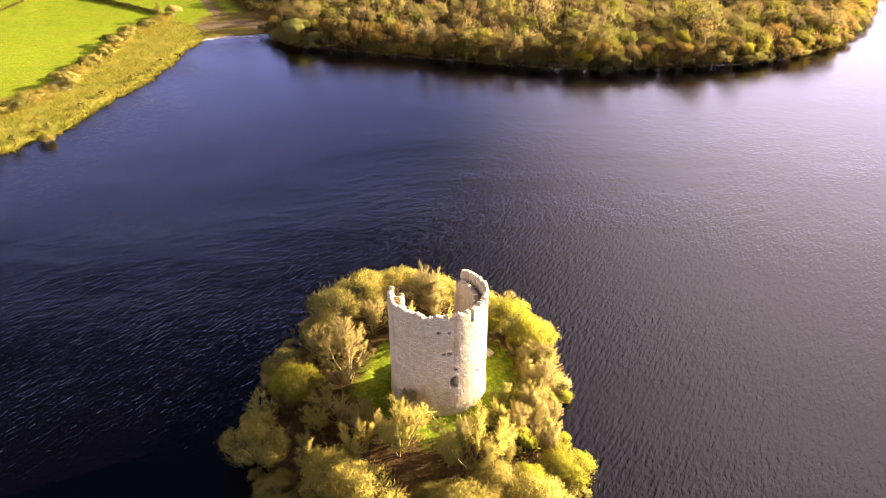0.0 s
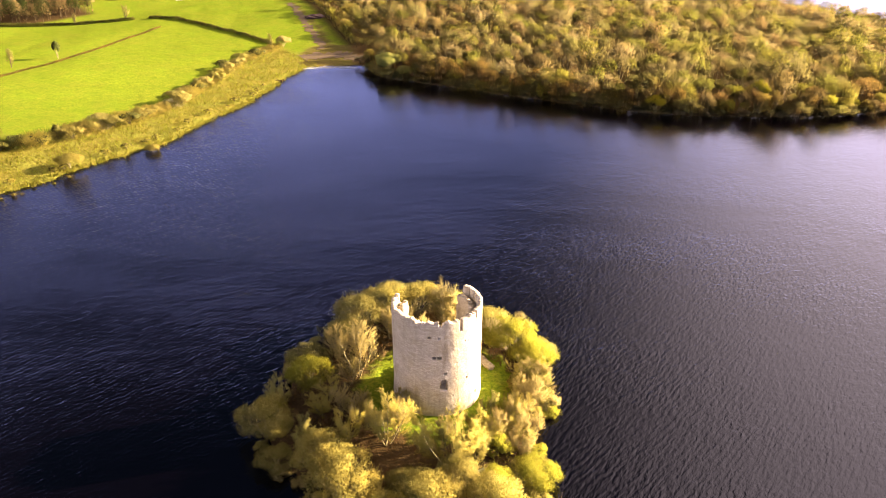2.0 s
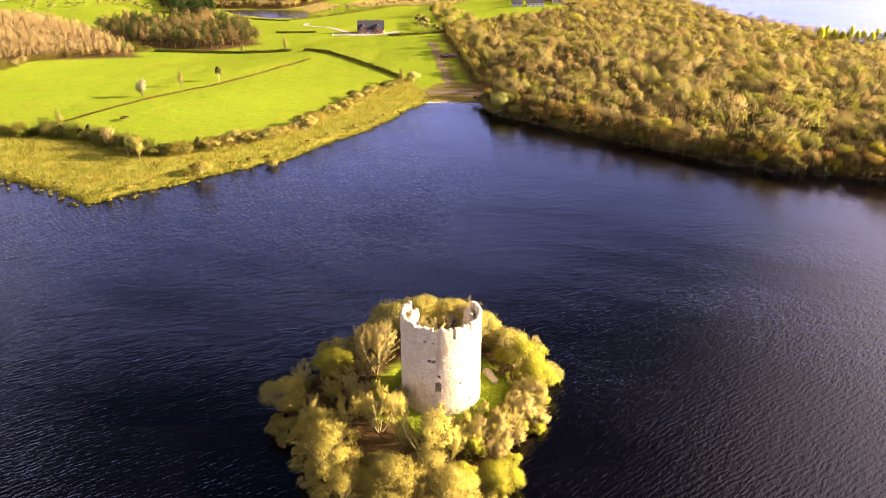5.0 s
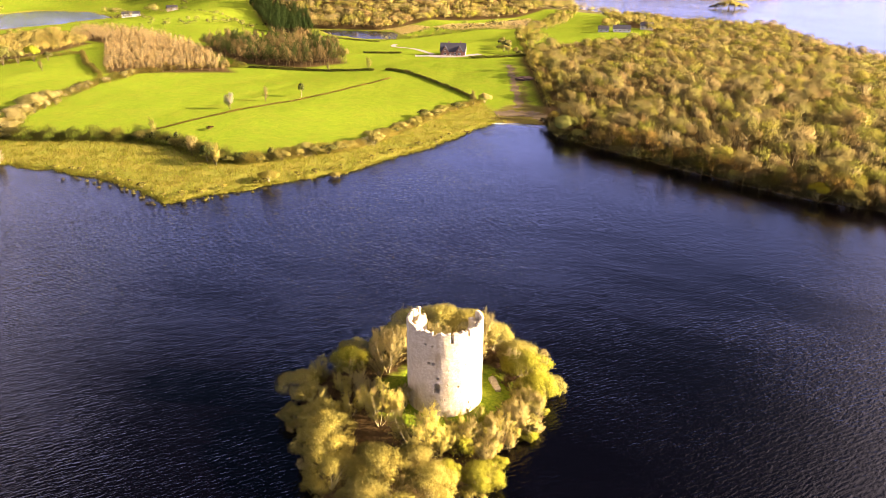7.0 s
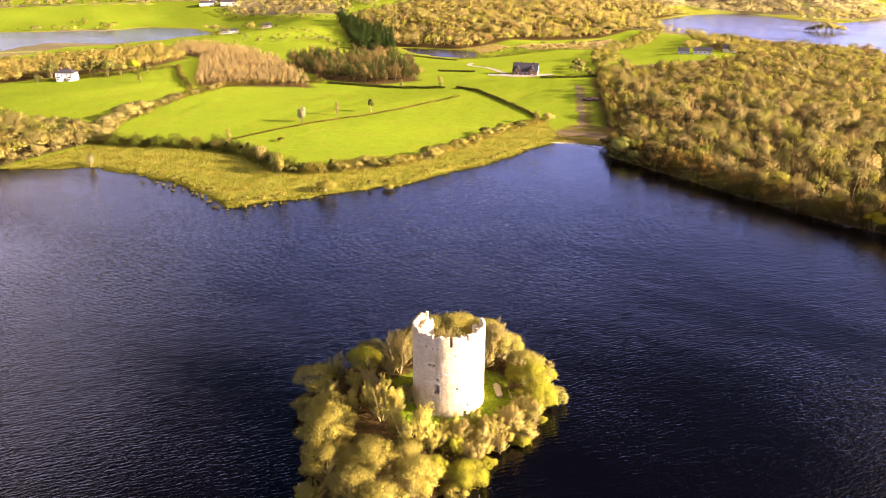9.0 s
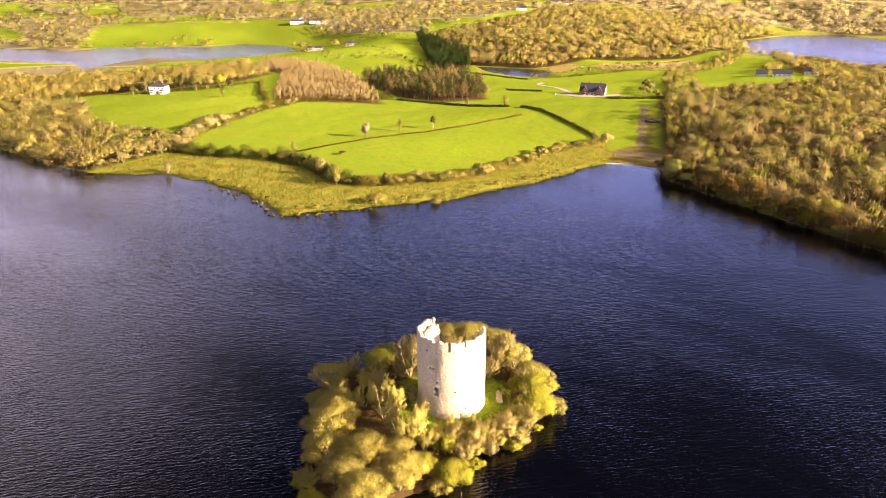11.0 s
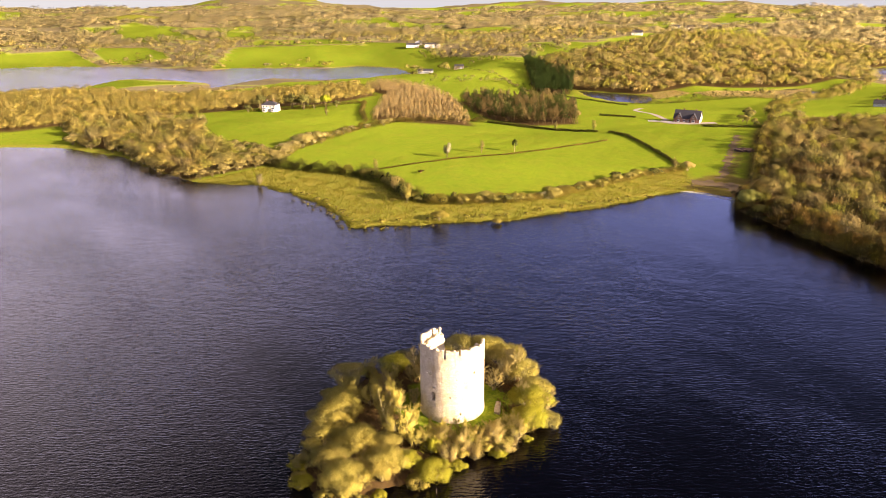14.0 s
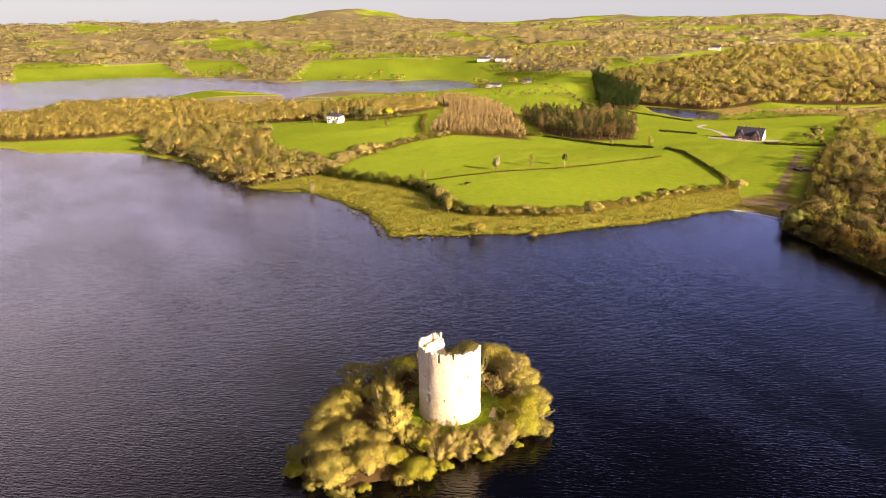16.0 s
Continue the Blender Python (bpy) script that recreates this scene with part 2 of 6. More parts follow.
STEEL = plain("shed_cladding", (0.30, 0.31, 0.32), (0.40, 0.40, 0.40), 1.0, 0.45, 0.1, 0.4)
GREEN_SHEET = plain("green_cladding", (0.02, 0.22, 0.15), (0.03, 0.27, 0.19), 1.0, 0.5, 0.1)
TIMBER = plain("grey_timber", (0.20, 0.16, 0.11), (0.12, 0.095, 0.07), 6, 0.85, 0.4)
EARTH = plain("churned_earth", (0.105, 0.066, 0.024), (0.062, 0.052, 0.017), 0.8, 0.95, 0.6)
BOARD_FACE = plain("board_face", (0.42, 0.50, 0.22), (0.55, 0.58, 0.40), 3, 0.5, 0.05)


# ---- mesh helpers ----
def part(name, bm, mat, parent=None, label=""):
    me = bpy.data.meshes.new(name)
    bm.to_mesh(me)
    bm.free()
    me.materials.append(mat)
    ob = new(name, me)
    if parent is not None:
        ob.parent = parent
    if label:
        ob["label"] = label
    return ob


def thing(name, m, label, category, group="", kind=""):
    ob = new(name)
    ob.matrix_basis = m
    return tagged(ob, label, category, group, kind)


def grid_mesh(name, verts, faces, mat, tint=None, layer="tint", smooth=False, outward=None):
    """A mesh from arrays: vertices (n, 3), faces (m, 3 or 4), a colour for each vertex."""
    verts, faces = np.asarray(verts, np.float32), np.asarray(faces, np.int32)
    me = bpy.data.meshes.new(name)
    n, k = faces.shape
    me.vertices.add(len(verts))
    me.vertices.foreach_set("co", verts.ravel())
    me.loops.add(n * k)
    me.loops.foreach_set("vertex_index", faces.ravel())
    me.polygons.add(n)
    me.polygons.foreach_set("loop_start", np.arange(0, n * k, k, dtype=np.int32))
    if smooth:
        me.polygons.foreach_set("use_smooth", np.ones(n, bool))
    me.update(calc_edges=True)
    if tint is not None:
        colour = np.ones((len(verts), 4), np.float32)
        colour[:, :3] = tint
        me.color_attributes.new(layer, "FLOAT_COLOR", "POINT").data.foreach_set("color", colour.ravel())
    if outward is not None:
        me.attributes.new("outward", "FLOAT_VECTOR", "POINT").data.foreach_set("vector", np.asarray(outward, np.float32).ravel())
    me.materials.append(mat)
    return me


def box(bm, cx, cy, cz, sx, sy, sz, bevel=0.0):
    made = bmesh.ops.create_cube(bm, size=1.0, matrix=Matrix.LocRotScale((cx, cy, cz), None, (sx, sy, sz)))
    if bevel:
        edges = list({e for v in made["verts"] for e in v.link_edges})
        bmesh.ops.bevel(bm, geom=edges, offset=bevel, segments=1, affect="EDGES")
    return bm


def solid(points, faces):
    bm = bmesh.new()
    vs = [bm.verts.new(p) for p in points]
    for f in faces:
        bm.faces.new([vs[i] for i in f])
    bmesh.ops.recalc_face_normals(bm, faces=bm.faces)
    return bm


# ---- plan of the land ----
SHORE = [(-560, -400), (-507, -4), (-467, 14), (-452, 46), (-426, 78), (-364, 105), (-302, 111), (-268, 119), (-241, 143), (-217, 149), (-181, 152),
         (-143, 145), (-130, 168), (-122, 185), (-110, 203), (-104, 230), (-98, 256), (-95, 282), (-93, 316), (-66, 322), (-54, 303), (-22, 290),
         (3, 281), (50, 265), (80, 262), (124, 268), (143, 274), (173, 293), (188, 311), (212, 342), (236, 378), (330, 420), (900, 500), (900, -400)]
LOUGH_EAST = [(-276, 962), (-177, 882), (-122, 845), (-49, 827), (-8, 829), (48, 703), (120, 620), (190, 520), (232, 400), (330, 420), (900, 500),
              (900, 1650), (-60, 1600), (-63, 1348), (-102, 1214), (-141, 1212), (-205, 1276), (-276, 1337), (-329, 1250), (-348, 1067)]
LOUGH_WEST = [(-740, -60), (-727, 12), (-837, 56), (-814, 91), (-800, 165), (-870, 225), (-860, 262), (-752, 300), (-700, 281), (-745, 345), (-764, 383), (-702, 424),
              (-692, 476), (-700, 560), (-783, 590), (-848, 565), (-844, 504), (-931, 412), (-924, 356), (-1045, 304), (-1150, 193), (-1160, -7), (-1160, -300), (-800, -300)]
POOL = [(-425, 590), (-385, 562), (-339, 552), (-314, 566), (-333, 600), (-352, 614), (-395, 597)]
POOL_BRIGHT = [(-296, 742), (-289, 787), (-254, 777), (-244, 755), (-255, 726)]
WATERS = [SHORE, LOUGH_EAST, LOUGH_WEST, POOL, POOL_BRIGHT]
HEDGE_FRONT = [(-276, 166), (-256, 174), (-235, 186), (-219, 194), (-196, 197), (-167, 190), (-152, 192), (-142, 206), (-129, 227), (-124, 242), (-123, 284), (-123, 323), (-116, 347)]
MARSH = [(-268, 115), (-143, 140), (-100, 200), (-85, 316)] + HEDGE_FRONT[::-1]
PENINSULA = [(-59, 300), (-22, 285), (50, 260), (124, 264), (178, 290), (212, 340), (236, 380), (190, 520), (110, 620), (48, 703), (-8, 825), (-49, 825), (-122, 842),
             (-185, 872), (-176, 835), (-122, 690), (-88, 655), (-96, 608), (-126, 556), (-150, 500), (-136, 461), (-112, 417), (-80, 361)]
WOOD_WEST = [(-508, 100), (-421, 87), (-376, 106), (-303, 108), (-272, 116), (-278, 168), (-341, 160), (-374, 165), (-461, 190), (-495, 142)]
WOOD_WHITE = [(-505, 60), (-530, -10), (-690, -70), (-680, 10), (-760, 60), (-715, 150), (-640, 215), (-590, 275), (-560, 400), (-535, 380), (-480, 370), (-466, 322), (-460, 292), (-486, 250), (-500, 205), (-512, 140)]
PLANTATION = [(-356, 283), (-290, 335), (-414, 410), (-510, 440), (-565, 425), (-535, 384), (-470, 372)]
CONIFERS = [(-399, 403), (-350, 378), (-306, 360), (-266, 368), (-249, 402), (-313, 466), (-379, 432)]
CONIFERS_FAR = [(-579, 651), (-417, 520), (-400, 553), (-468, 629)]
WOOD_NORTH = [(-432, 590), (-360, 612), (-345, 690), (-292, 800), (-272, 930), (-300, 1010), (-345, 1080), (-340, 1250), (-547, 1269), (-666, 1111), (-580, 812), (-570, 665)]
REEDS = [(-352, 620), (-322, 590), (-322, 651), (-275, 800), (-236, 724), (-245, 680), (-280, 632), (-350, 660), (-365, 612)]
DIRT = [(-96, 316), (-72, 314), (-62, 324), (-78, 356), (-90, 357), (-104, 384), (-137, 440), (-143, 437), (-110, 384), (-99, 352), (-104, 340)]


def signed(poly, x, y):
    """Distance to a polygon's edge, negative inside it."""
    pts = np.array(poly, float)
    best = np.full(x.shape, 1e9)
    inside = np.zeros(x.shape, bool)
    for (ax, ay), (bx, by) in zip(pts, np.roll(pts, -1, 0)):
        dx, dy = bx - ax, by - ay
        s = np.clip(((x - ax) * dx + (y - ay) * dy) / (dx * dx + dy * dy), 0, 1)
        best = np.minimum(best, np.hypot(x - ax - s * dx, y - ay - s * dy))
        if by != ay:
            inside ^= ((ay > y) != (by > y)) & (x < dx * (y - ay) / dy + ax)
    return np.where(inside, -best, best)


def wobble(x, y, size, seed=0):
    """Smooth noise between -1 and 1 over a plan, from a few turned sine fields."""
    r = np.random.RandomState(seed)
    total = np.zeros(np.shape(x))
    for octave, weight in ((1, 0.5), (2.1, 0.3), (4.3, 0.2)):
        for _ in range(3):
            a, ph = r.uniform(0, 6.283), r.uniform(0, 6.283, 2)
            u = (x * np.cos(a) + y * np.sin(a)) * octave / size * 6.283
            v = (-x * np.sin(a) + y * np.cos(a)) * octave / size * 6.283
            total = total + weight / 3 * 1.8 * np.sin(u + ph[0] + 0.8 * np.sin(v * 0.6 + ph[1]))
    return total


def step(lo, hi, v):
    s = np.clip((v - lo) / (hi - lo), 0, 1)
    return s * s * (3 - 2 * s)


def shore_distance(x, y):
    d = np.full(np.shape(x), 1e9)
    for poly in WATERS:
        d = np.minimum(d, signed(poly, x, y))
    return d + 1.6 * wobble(x, y, 26, 3) + 0.7 * wobble(x, y, 9, 4)


HILLS = [(-190, 465, 90, 70, 3.0), (-1060, 600, 260, 190, 13), (-1350, 130, 260, 240, 9), (-620, 960, 190, 250, 22), (-420, 330, 120, 90, 2), (-590, 210, 130, 130, -2.2), (-120, 640, 60, 150, 5),
         (60, 470, 130, 130, 1), (-1000, 1150, 240, 300, 26), (-1650, 900, 300, 300, 30), (-1900, 350, 300, 280, 26), (-330, 1600, 300, 160, 22),
         (-2600, 1150, 500, 420, 48), (-1500, 2100, 500, 420, 50), (-500, 2500, 420, 380, 40), (-3000, 100, 520, 500, 42), (-3850, 1720, 330, 200, 62), (-3750, 1900, 420, 420, 34),
         (-2950, 2900, 420, 320, 46), (-2250, 3450, 460, 360, 44), (-4450, 700, 500, 900, 20)]


def land_height(x, y):
    d = shore_distance(x, y)
    r = np.hypot(x, y)
    rise = step(12, 130, d)
    rise = rise * np.where(y < 860, 1 - 0.6 * step(6, -30, signed(PENINSULA, x, y)), 1)
    h = 0.35 * np.clip(d, 0, 2) + step(0, 40, d) * 0.5 + rise * (3.0 + 1.4 * wobble(x, y, 330, 7) + 0.45 * wobble(x, y, 70, 8))
    for hx, hy, sx, sy, amp in HILLS:
        h = h + rise * amp * np.exp(-0.5 * (((x - hx) / sx) ** 2 + ((y - hy) / sy) ** 2))
    far = step(1100, 4300, r)
    h = h + rise * far * (26 + 9 * wobble(x, y, 900, 9)) + rise * step(900, 2000, r) * 8 * wobble(x, y, 420, 10)
    return np.where(d > 0, h, np.maximum(d * 0.3, -4.0)), d


FIELD_SEED = np.random.RandomState(11)
CELL = 175.0
JITTER = FIELD_SEED.uniform(0.12, 0.88, (64, 64, 2))
KIND = FIELD_SEED.uniform(0, 1, (64, 64))


def field_cell(x, y):
    """The far patchwork: for each place its field's random number and the distance to the field's border."""
    x = x + 22 * wobble(x, y, 400, 21)
    y = y + 22 * wobble(x, y, 400, 22)
    u, v = (0.86 * x + 0.5 * y) / CELL, (-0.5 * x + 0.86 * y) / (CELL * 0.72)
    iu, iv = np.floor(u).astype(int), np.floor(v).astype(int)
    first, second, kind = np.full(x.shape, 1e9), np.full(x.shape, 1e9), np.zeros(x.shape)
    for du in (-1, 0, 1):
        for dv in (-1, 0, 1):
            a, b = (iu + du) % 64, (iv + dv) % 64
            dist = np.hypot(iu + du + JITTER[a, b, 0] - u, iv + dv + JITTER[a, b, 1] - v)
            nearer = dist < first
            second = np.where(nearer, first, np.minimum(second, dist))
            kind = np.where(nearer, KIND[a, b], kind)
            first = np.where(nearer, dist, first)
    return kind, (second - first) * CELL * 0.5


def is_far(x, y):
    """Land of the far patchwork: beyond the fields and woods that are set out one by one."""
    near = signed([(-640, -200), (-660, 300), (-690, 470), (-600, 660), (-700, 1100), (-560, 1300), (-300, 900), (-180, 880), (300, 700), (900, 400), (900, -400), (-600, -400)], x, y)
    return near > 0


FAR_FIELDS = [[(-1150, 9), (-1415, 23), (-1335, 88), (-1265, 120), (-1255, 245), (-1095, 256), (-1090, 200)], [(-1299, 277), (-1223, 353), (-1099, 363), (-1080, 300), (-1108, 272)],
              [(-945, 370), (-1071, 465), (-990, 560), (-931, 639), (-840, 655), (-790, 590), (-880, 486)], [(-1092, 485), (-1164, 547), (-1090, 642), (-951, 625)],
              [(-1593, 389), (-1511, 499), (-1260, 479), (-1407, 360)], [(-1407, 543), (-1319, 612), (-1170, 545), (-1232, 504)], [(-1634, 87), (-1561, 179), (-1403, 162), (-1469, 83)],
              [(-725, 783), (-704, 822), (-578, 748), (-580, 693)], [(-698, 834), (-603, 908), (-540, 827), (-571, 757)], [(-960, 650), (-897, 690), (-760, 660), (-617, 650), (-586, 615), (-804, 555), (-900, 600)],
              [(-1193, 1684), (-1035, 1623), (-873, 1373), (-919, 1340)], [(-1846, 1178), (-1638, 1159), (-1357, 969), (-1404, 917)], [(-1862, 1305), (-1714, 1398), (-1474, 1161), (-1603, 1166)],
              [(-1199, 1462), (-993, 1356), (-866, 1157), (-1013, 1270)], [(-868, 1503), (-698, 1440), (-674, 1392), (-756, 1374)], [(-1122, 1909), (-1049, 1911), (-974, 1769), (-1045, 1795)]]
HEATH_FIELD = [(-1825, 123), (-1825, 327), (-1627, 311), (-1681, 123)]


def far_field(x, y):
    """Distance to the nearest of the far green fields, negative inside one."""
    d = np.full(np.shape(x), 1e9)
    for poly in FAR_FIELDS:
        d = np.minimum(d, signed(poly, x, y))
    return d


def wooded(kind):
    return (kind < 0.74)


# ---- ground sheet and water ----
def ground_sheet():
    n = 480
    u = np.linspace(-1, 1, n)
    k = 4.3
    xs = -165 + 4800 * np.sinh(k * u) / np.sinh(k)
    ys = 300 + 4800 * np.sinh(k * u) / np.sinh(k)
    x, y = [g.ravel() for g in np.meshgrid(xs, ys)]
    h, d = land_height(x, y)
    kind, edge = field_cell(x, y)
    far = is_far(x, y)
    pasture = far_field(x, y) < 0
    kind = np.where(pasture, 0.9, np.where(far & (x < -850) & (np.hypot(x, y) < 1350), 0.3, kind))
    edge = np.where(pasture, 99, edge)
    zone = np.zeros((len(x), 3))
    zone[:, 0] = 0.5 + 0.10 * wobble(x, y, 300, 30)
    marsh = step(3, -3, signed(MARSH, x, y)) + step(4, -4, signed(REEDS, x, y))
    marsh = np.maximum(marsh, 0.9 * step(9, 2, d) * (d > 0) * (signed(PENINSULA, x, y) > 14))
    wood = np.zeros(len(x))
    for poly in (PENINSULA, WOOD_WEST, WOOD_WHITE, PLANTATION, CONIFERS, CONIFERS_FAR, WOOD_NORTH):
        wood = np.maximum(wood, step(3, -5, signed(poly, x, y)))
    wood = np.maximum(wood, step(10, 2, signed(PENINSULA, x, y)))
    wood = np.maximum(wood, 0.85 * step(2, -3, signed(DIRT, x, y) + 2 * wobble(x, y, 14, 31)))
    dirt = step(2, -2, signed(DIRT, x, y) + 1.5 * wobble(x, y, 14, 31))
    zone[:, 0] = zone[:, 0] + 0.75 * dirt
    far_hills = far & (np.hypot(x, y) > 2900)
    wood = np.where((far & wooded(kind)) | (far_hills & (kind < 0.8)), 1.0, wood)
    wood = np.where(far & (edge < 5), 0.7, wood)
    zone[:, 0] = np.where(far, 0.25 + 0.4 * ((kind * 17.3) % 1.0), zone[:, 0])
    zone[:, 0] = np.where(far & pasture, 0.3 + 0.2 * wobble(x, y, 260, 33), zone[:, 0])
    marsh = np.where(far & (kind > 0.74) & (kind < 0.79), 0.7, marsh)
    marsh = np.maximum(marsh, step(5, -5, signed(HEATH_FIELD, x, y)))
    # far woods and hills get the paler tone that carries the haze
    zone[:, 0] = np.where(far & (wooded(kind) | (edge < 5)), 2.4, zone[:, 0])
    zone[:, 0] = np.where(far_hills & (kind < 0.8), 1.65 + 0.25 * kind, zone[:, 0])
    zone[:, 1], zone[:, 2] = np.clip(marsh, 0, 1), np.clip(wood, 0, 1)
    i = np.arange(n - 1)
    a = (i[:, None] * n + i[None, :]).ravel()
    faces = np.stack([a, a + 1, a + n + 1, a + n], 1)
    me = grid_mesh("ground", np.stack([x, y, h], 1), faces, GROUND, zone, "zone", True)
    return tagged(new("ground", me), "green pasture, olive marsh and brown woodland floor round the lake", "ground", kind="structure")


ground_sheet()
bm = bmesh.new()
bmesh.ops.create_grid(bm, x_segments=12, y_segments=12, size=2300, matrix=Matrix.Translation((-200, 300, 0)))
tagged(part("water", bm, WATER), "dark peaty lake water with wind ripples", "lake", kind="structure")


def height_at(x, y):
    return float(land_height(np.array([float(x)]), np.array([float(y)]))[0][0])


# ---- island ----
TOWER = Vector((2.1, 88.4, 2.0))
ISLE = [(-26, 74), (-23, 67), (-14, 63), (-8, 56), (2, 45.5), (10, 46), (18, 51), (19.5, 61), (20, 70), (20, 80), (22.5, 88), (21.5, 97), (17, 105), (8, 112), (-2, 117), (-13, 116),
        (-21, 108), (-26, 98), (-27.5, 86)]


def isle_height(x, y):
    d = -signed(ISLE, x, y) - 2.4 + 0.8 * wobble(x, y, 9, 41)
    r = np.hypot(x - TOWER.x, y - TOWER.y)
    h = np.where(d > 0, 0.35 * np.clip(d, 0, 2) + 1.3 * step(1, 9, d), d * 0.35)
    flat = step(14, 8, r)
    h = h * (1 - flat) + flat * np.minimum(h, 2.05)
    return h + 0.10 * wobble(x, y, 3.2, 42) * step(0, 3, d), d, r


def island():
    n = 190
    x, y = [g.ravel() for g in np.meshgrid(np.linspace(-34, 30, n), np.linspace(38, 124, n))]
    h, d, r = isle_height(x, y)
    zone = np.zeros((len(x), 3))
    zone[:, 0] = 0.5 + 0.15 * wobble(x, y, 7, 43)
    lawn = step(14.6, 12.2, r + 1.3 * wobble(x, y, 6, 44) - 1.2 * (x > 4))
    zone[:, 2] = 1 - lawn
    zone[:, 1] = 0.25 * step(0.1, 0.6, wobble(x, y, 5, 45))
    i = np.arange(n - 1)
    a = (i[:, None] * n + i[None, :]).ravel()
    faces = np.stack([a, a + 1, a + n + 1, a + n], 1)
    keep = h[faces].max(1) > -2.5
    me = grid_mesh("island", np.stack([x, y, h], 1), faces[keep], GROUND, zone, "zone", True)
    return tagged(new("island", me), "small wooded island with a bright green lawn round the tower", "island", kind="structure")


island()


def isle_at(x, y):
    return float(isle_height(np.array([float(x)]), np.array([float(y)]))[0][0])


# ---- ruined round tower ----
def tower():
    na, nz = 360, 140
    edges_r = [7.54, 6.8, 6.05, 5.25]
    az = np.arange(na) - 180.0 + 0.5
    z = 0.6 + (np.arange(nz) + 0.5) * 0.15
    A, Z = np.meshgrid(az, z, indexing="ij")
    rough = wobble(az, az * 0, 23, 50) + 0.6 * wobble(az, az * 0, 7, 51)
    rim = 20.35 + 0.22 * rough
    for centre, half, low in ((-51, 2.0, 18.3), (-24.5, 1.8, 19.15), (-106, 2.6, 19.9), (-77.5, 2.2, 19.75), (-174, 1.8, 18.9), (171, 1.6, 19.1), (-150, 5, 19.9), (30, 1.6, 19.2), (43, 1.5, 18.8)):
        rim = np.where(np.abs(az - centre) < half, np.minimum(rim, low), rim)
    rim = np.where(np.abs(az) > 152, rim - 0.55, np.where(az > 15, rim - 0.45, rim))
    walkway = 18.0 + 0.15 * rough
    lip = 18.7 + 0.35 * rough
    # the breach, from the east-north-east round to the west, with ragged stepped ends
    ragged = 3.0 * wobble(Z * 2.0, A * 0, 9, 52)
    east = 56 + (20 - Z) * 0.55 + ragged
    west = 166 - (20 - Z) * 0.55 + ragged
    open_gap = (A > east) & (A < west) & (Z > 3.2 + 1.4 * wobble(A, A * 0, 30, 53))
    solid_at = np.zeros((na, nz, 3), bool)
    for layer, top in enumerate((rim, walkway, lip)):
        solid_at[:, :, layer] = (Z < top[:, None]) & ~open_gap

    def cut(centre, zc, w, h, arch=False, deep=1):
        across = (A - centre) * radians(7.6)
        top = zc + h / 2
        inside = (np.abs(across) < w / 2) & (Z > zc - h / 2) & (Z < top)
        if arch:
            inside &= (Z < top - w / 2) | (np.hypot(across, Z - (top - w / 2)) < w / 2)
        solid_at[:, :, :deep][inside] = False

    cut(-73.5, 8.35, 1.2, 2.3, True, 2)
    for centre, zc, w, h in ((-71.7, 10.65, 0.55, 0.6), (-85.7, 13.75, 0.68, 0.62), (-79.0, 13.8, 0.68, 0.62), (-142.4, 10.7, 0.6, 0.85), (-41.4, 8.65, 0.42, 0.45),
                             (-23.6, 4.3, 0.4, 0.75), (3.8, 14.2, 0.42, 0.75), (7.8, 17.5, 0.8, 0.3), (-91, 17.8, 0.42, 0.45), (-79.3, 17.65, 0.42, 0.5), (176, 19.6, 0.42, 0.7)):
        cut(centre, zc, w, h, False, 2)
    for centre, zc in ((-45, 16.2), (-44, 13.6), (-43.5, 11.2), (-43, 6.2), (-58, 9.2), (-57, 12.4), (-62, 6.0), (-50, 4.6), (-98, 11.6), (-112, 8.3), (-103, 15.2), (-124, 13.0), (-20, 8.0), (-8, 11.0), (14, 9.2), (-30, 13.2)):
        cut(centre, zc, 0.24, 0.22, False, 1)
    r = np.random.RandomState(5)
    # vertices: angle line i, height line j, radius line k
    ai = radians(1) * (np.arange(na) - 180.0)
    zj = 0.6 + np.arange(nz + 1) * 0.15
    I, J, K = np.meshgrid(np.arange(na), np.arange(nz + 1), np.arange(4), indexing="ij")
    rad = np.array(edges_r)[K] + r.normal(0, 0.007, I.shape) * (K % 3 == 0)
    rad = rad + (K == 0) * (0.03 * wobble(I * 0.13, J * 0.15, 3.0, 54) + 0.20 * np.clip((4.5 - J * 0.15) / 4.5, 0, 1))
    ang = ai[I] + r.normal(0, 0.0022, I.shape)
    hgt = zj[J] + r.normal(0, 0.022, I.shape)
    verts = np.stack([TOWER.x + rad * np.cos(ang), TOWER.y + rad * np.sin(ang), hgt], -1).reshape(-1, 3)

    def vid(i, j, k):
        return ((i % na) * (nz + 1) + j) * 4 + k

    pad = np.zeros((na, nz + 2, 5), bool)
    pad[:, 1:-1, 1:-1] = solid_at
    layer = np.broadcast_to(np.arange(3), solid_at.shape)
    high = np.broadcast_to((Z > 18.15)[:, :, None], solid_at.shape)
    low_back = np.broadcast_to((open_gap.any(1)[:, None] & (A > 56) & (A < 166))[:, :, None], solid_at.shape)
    root = thing("round_tower", Matrix.Identity(4), "ruined round limestone castle tower with a breached back wall", "castle tower")
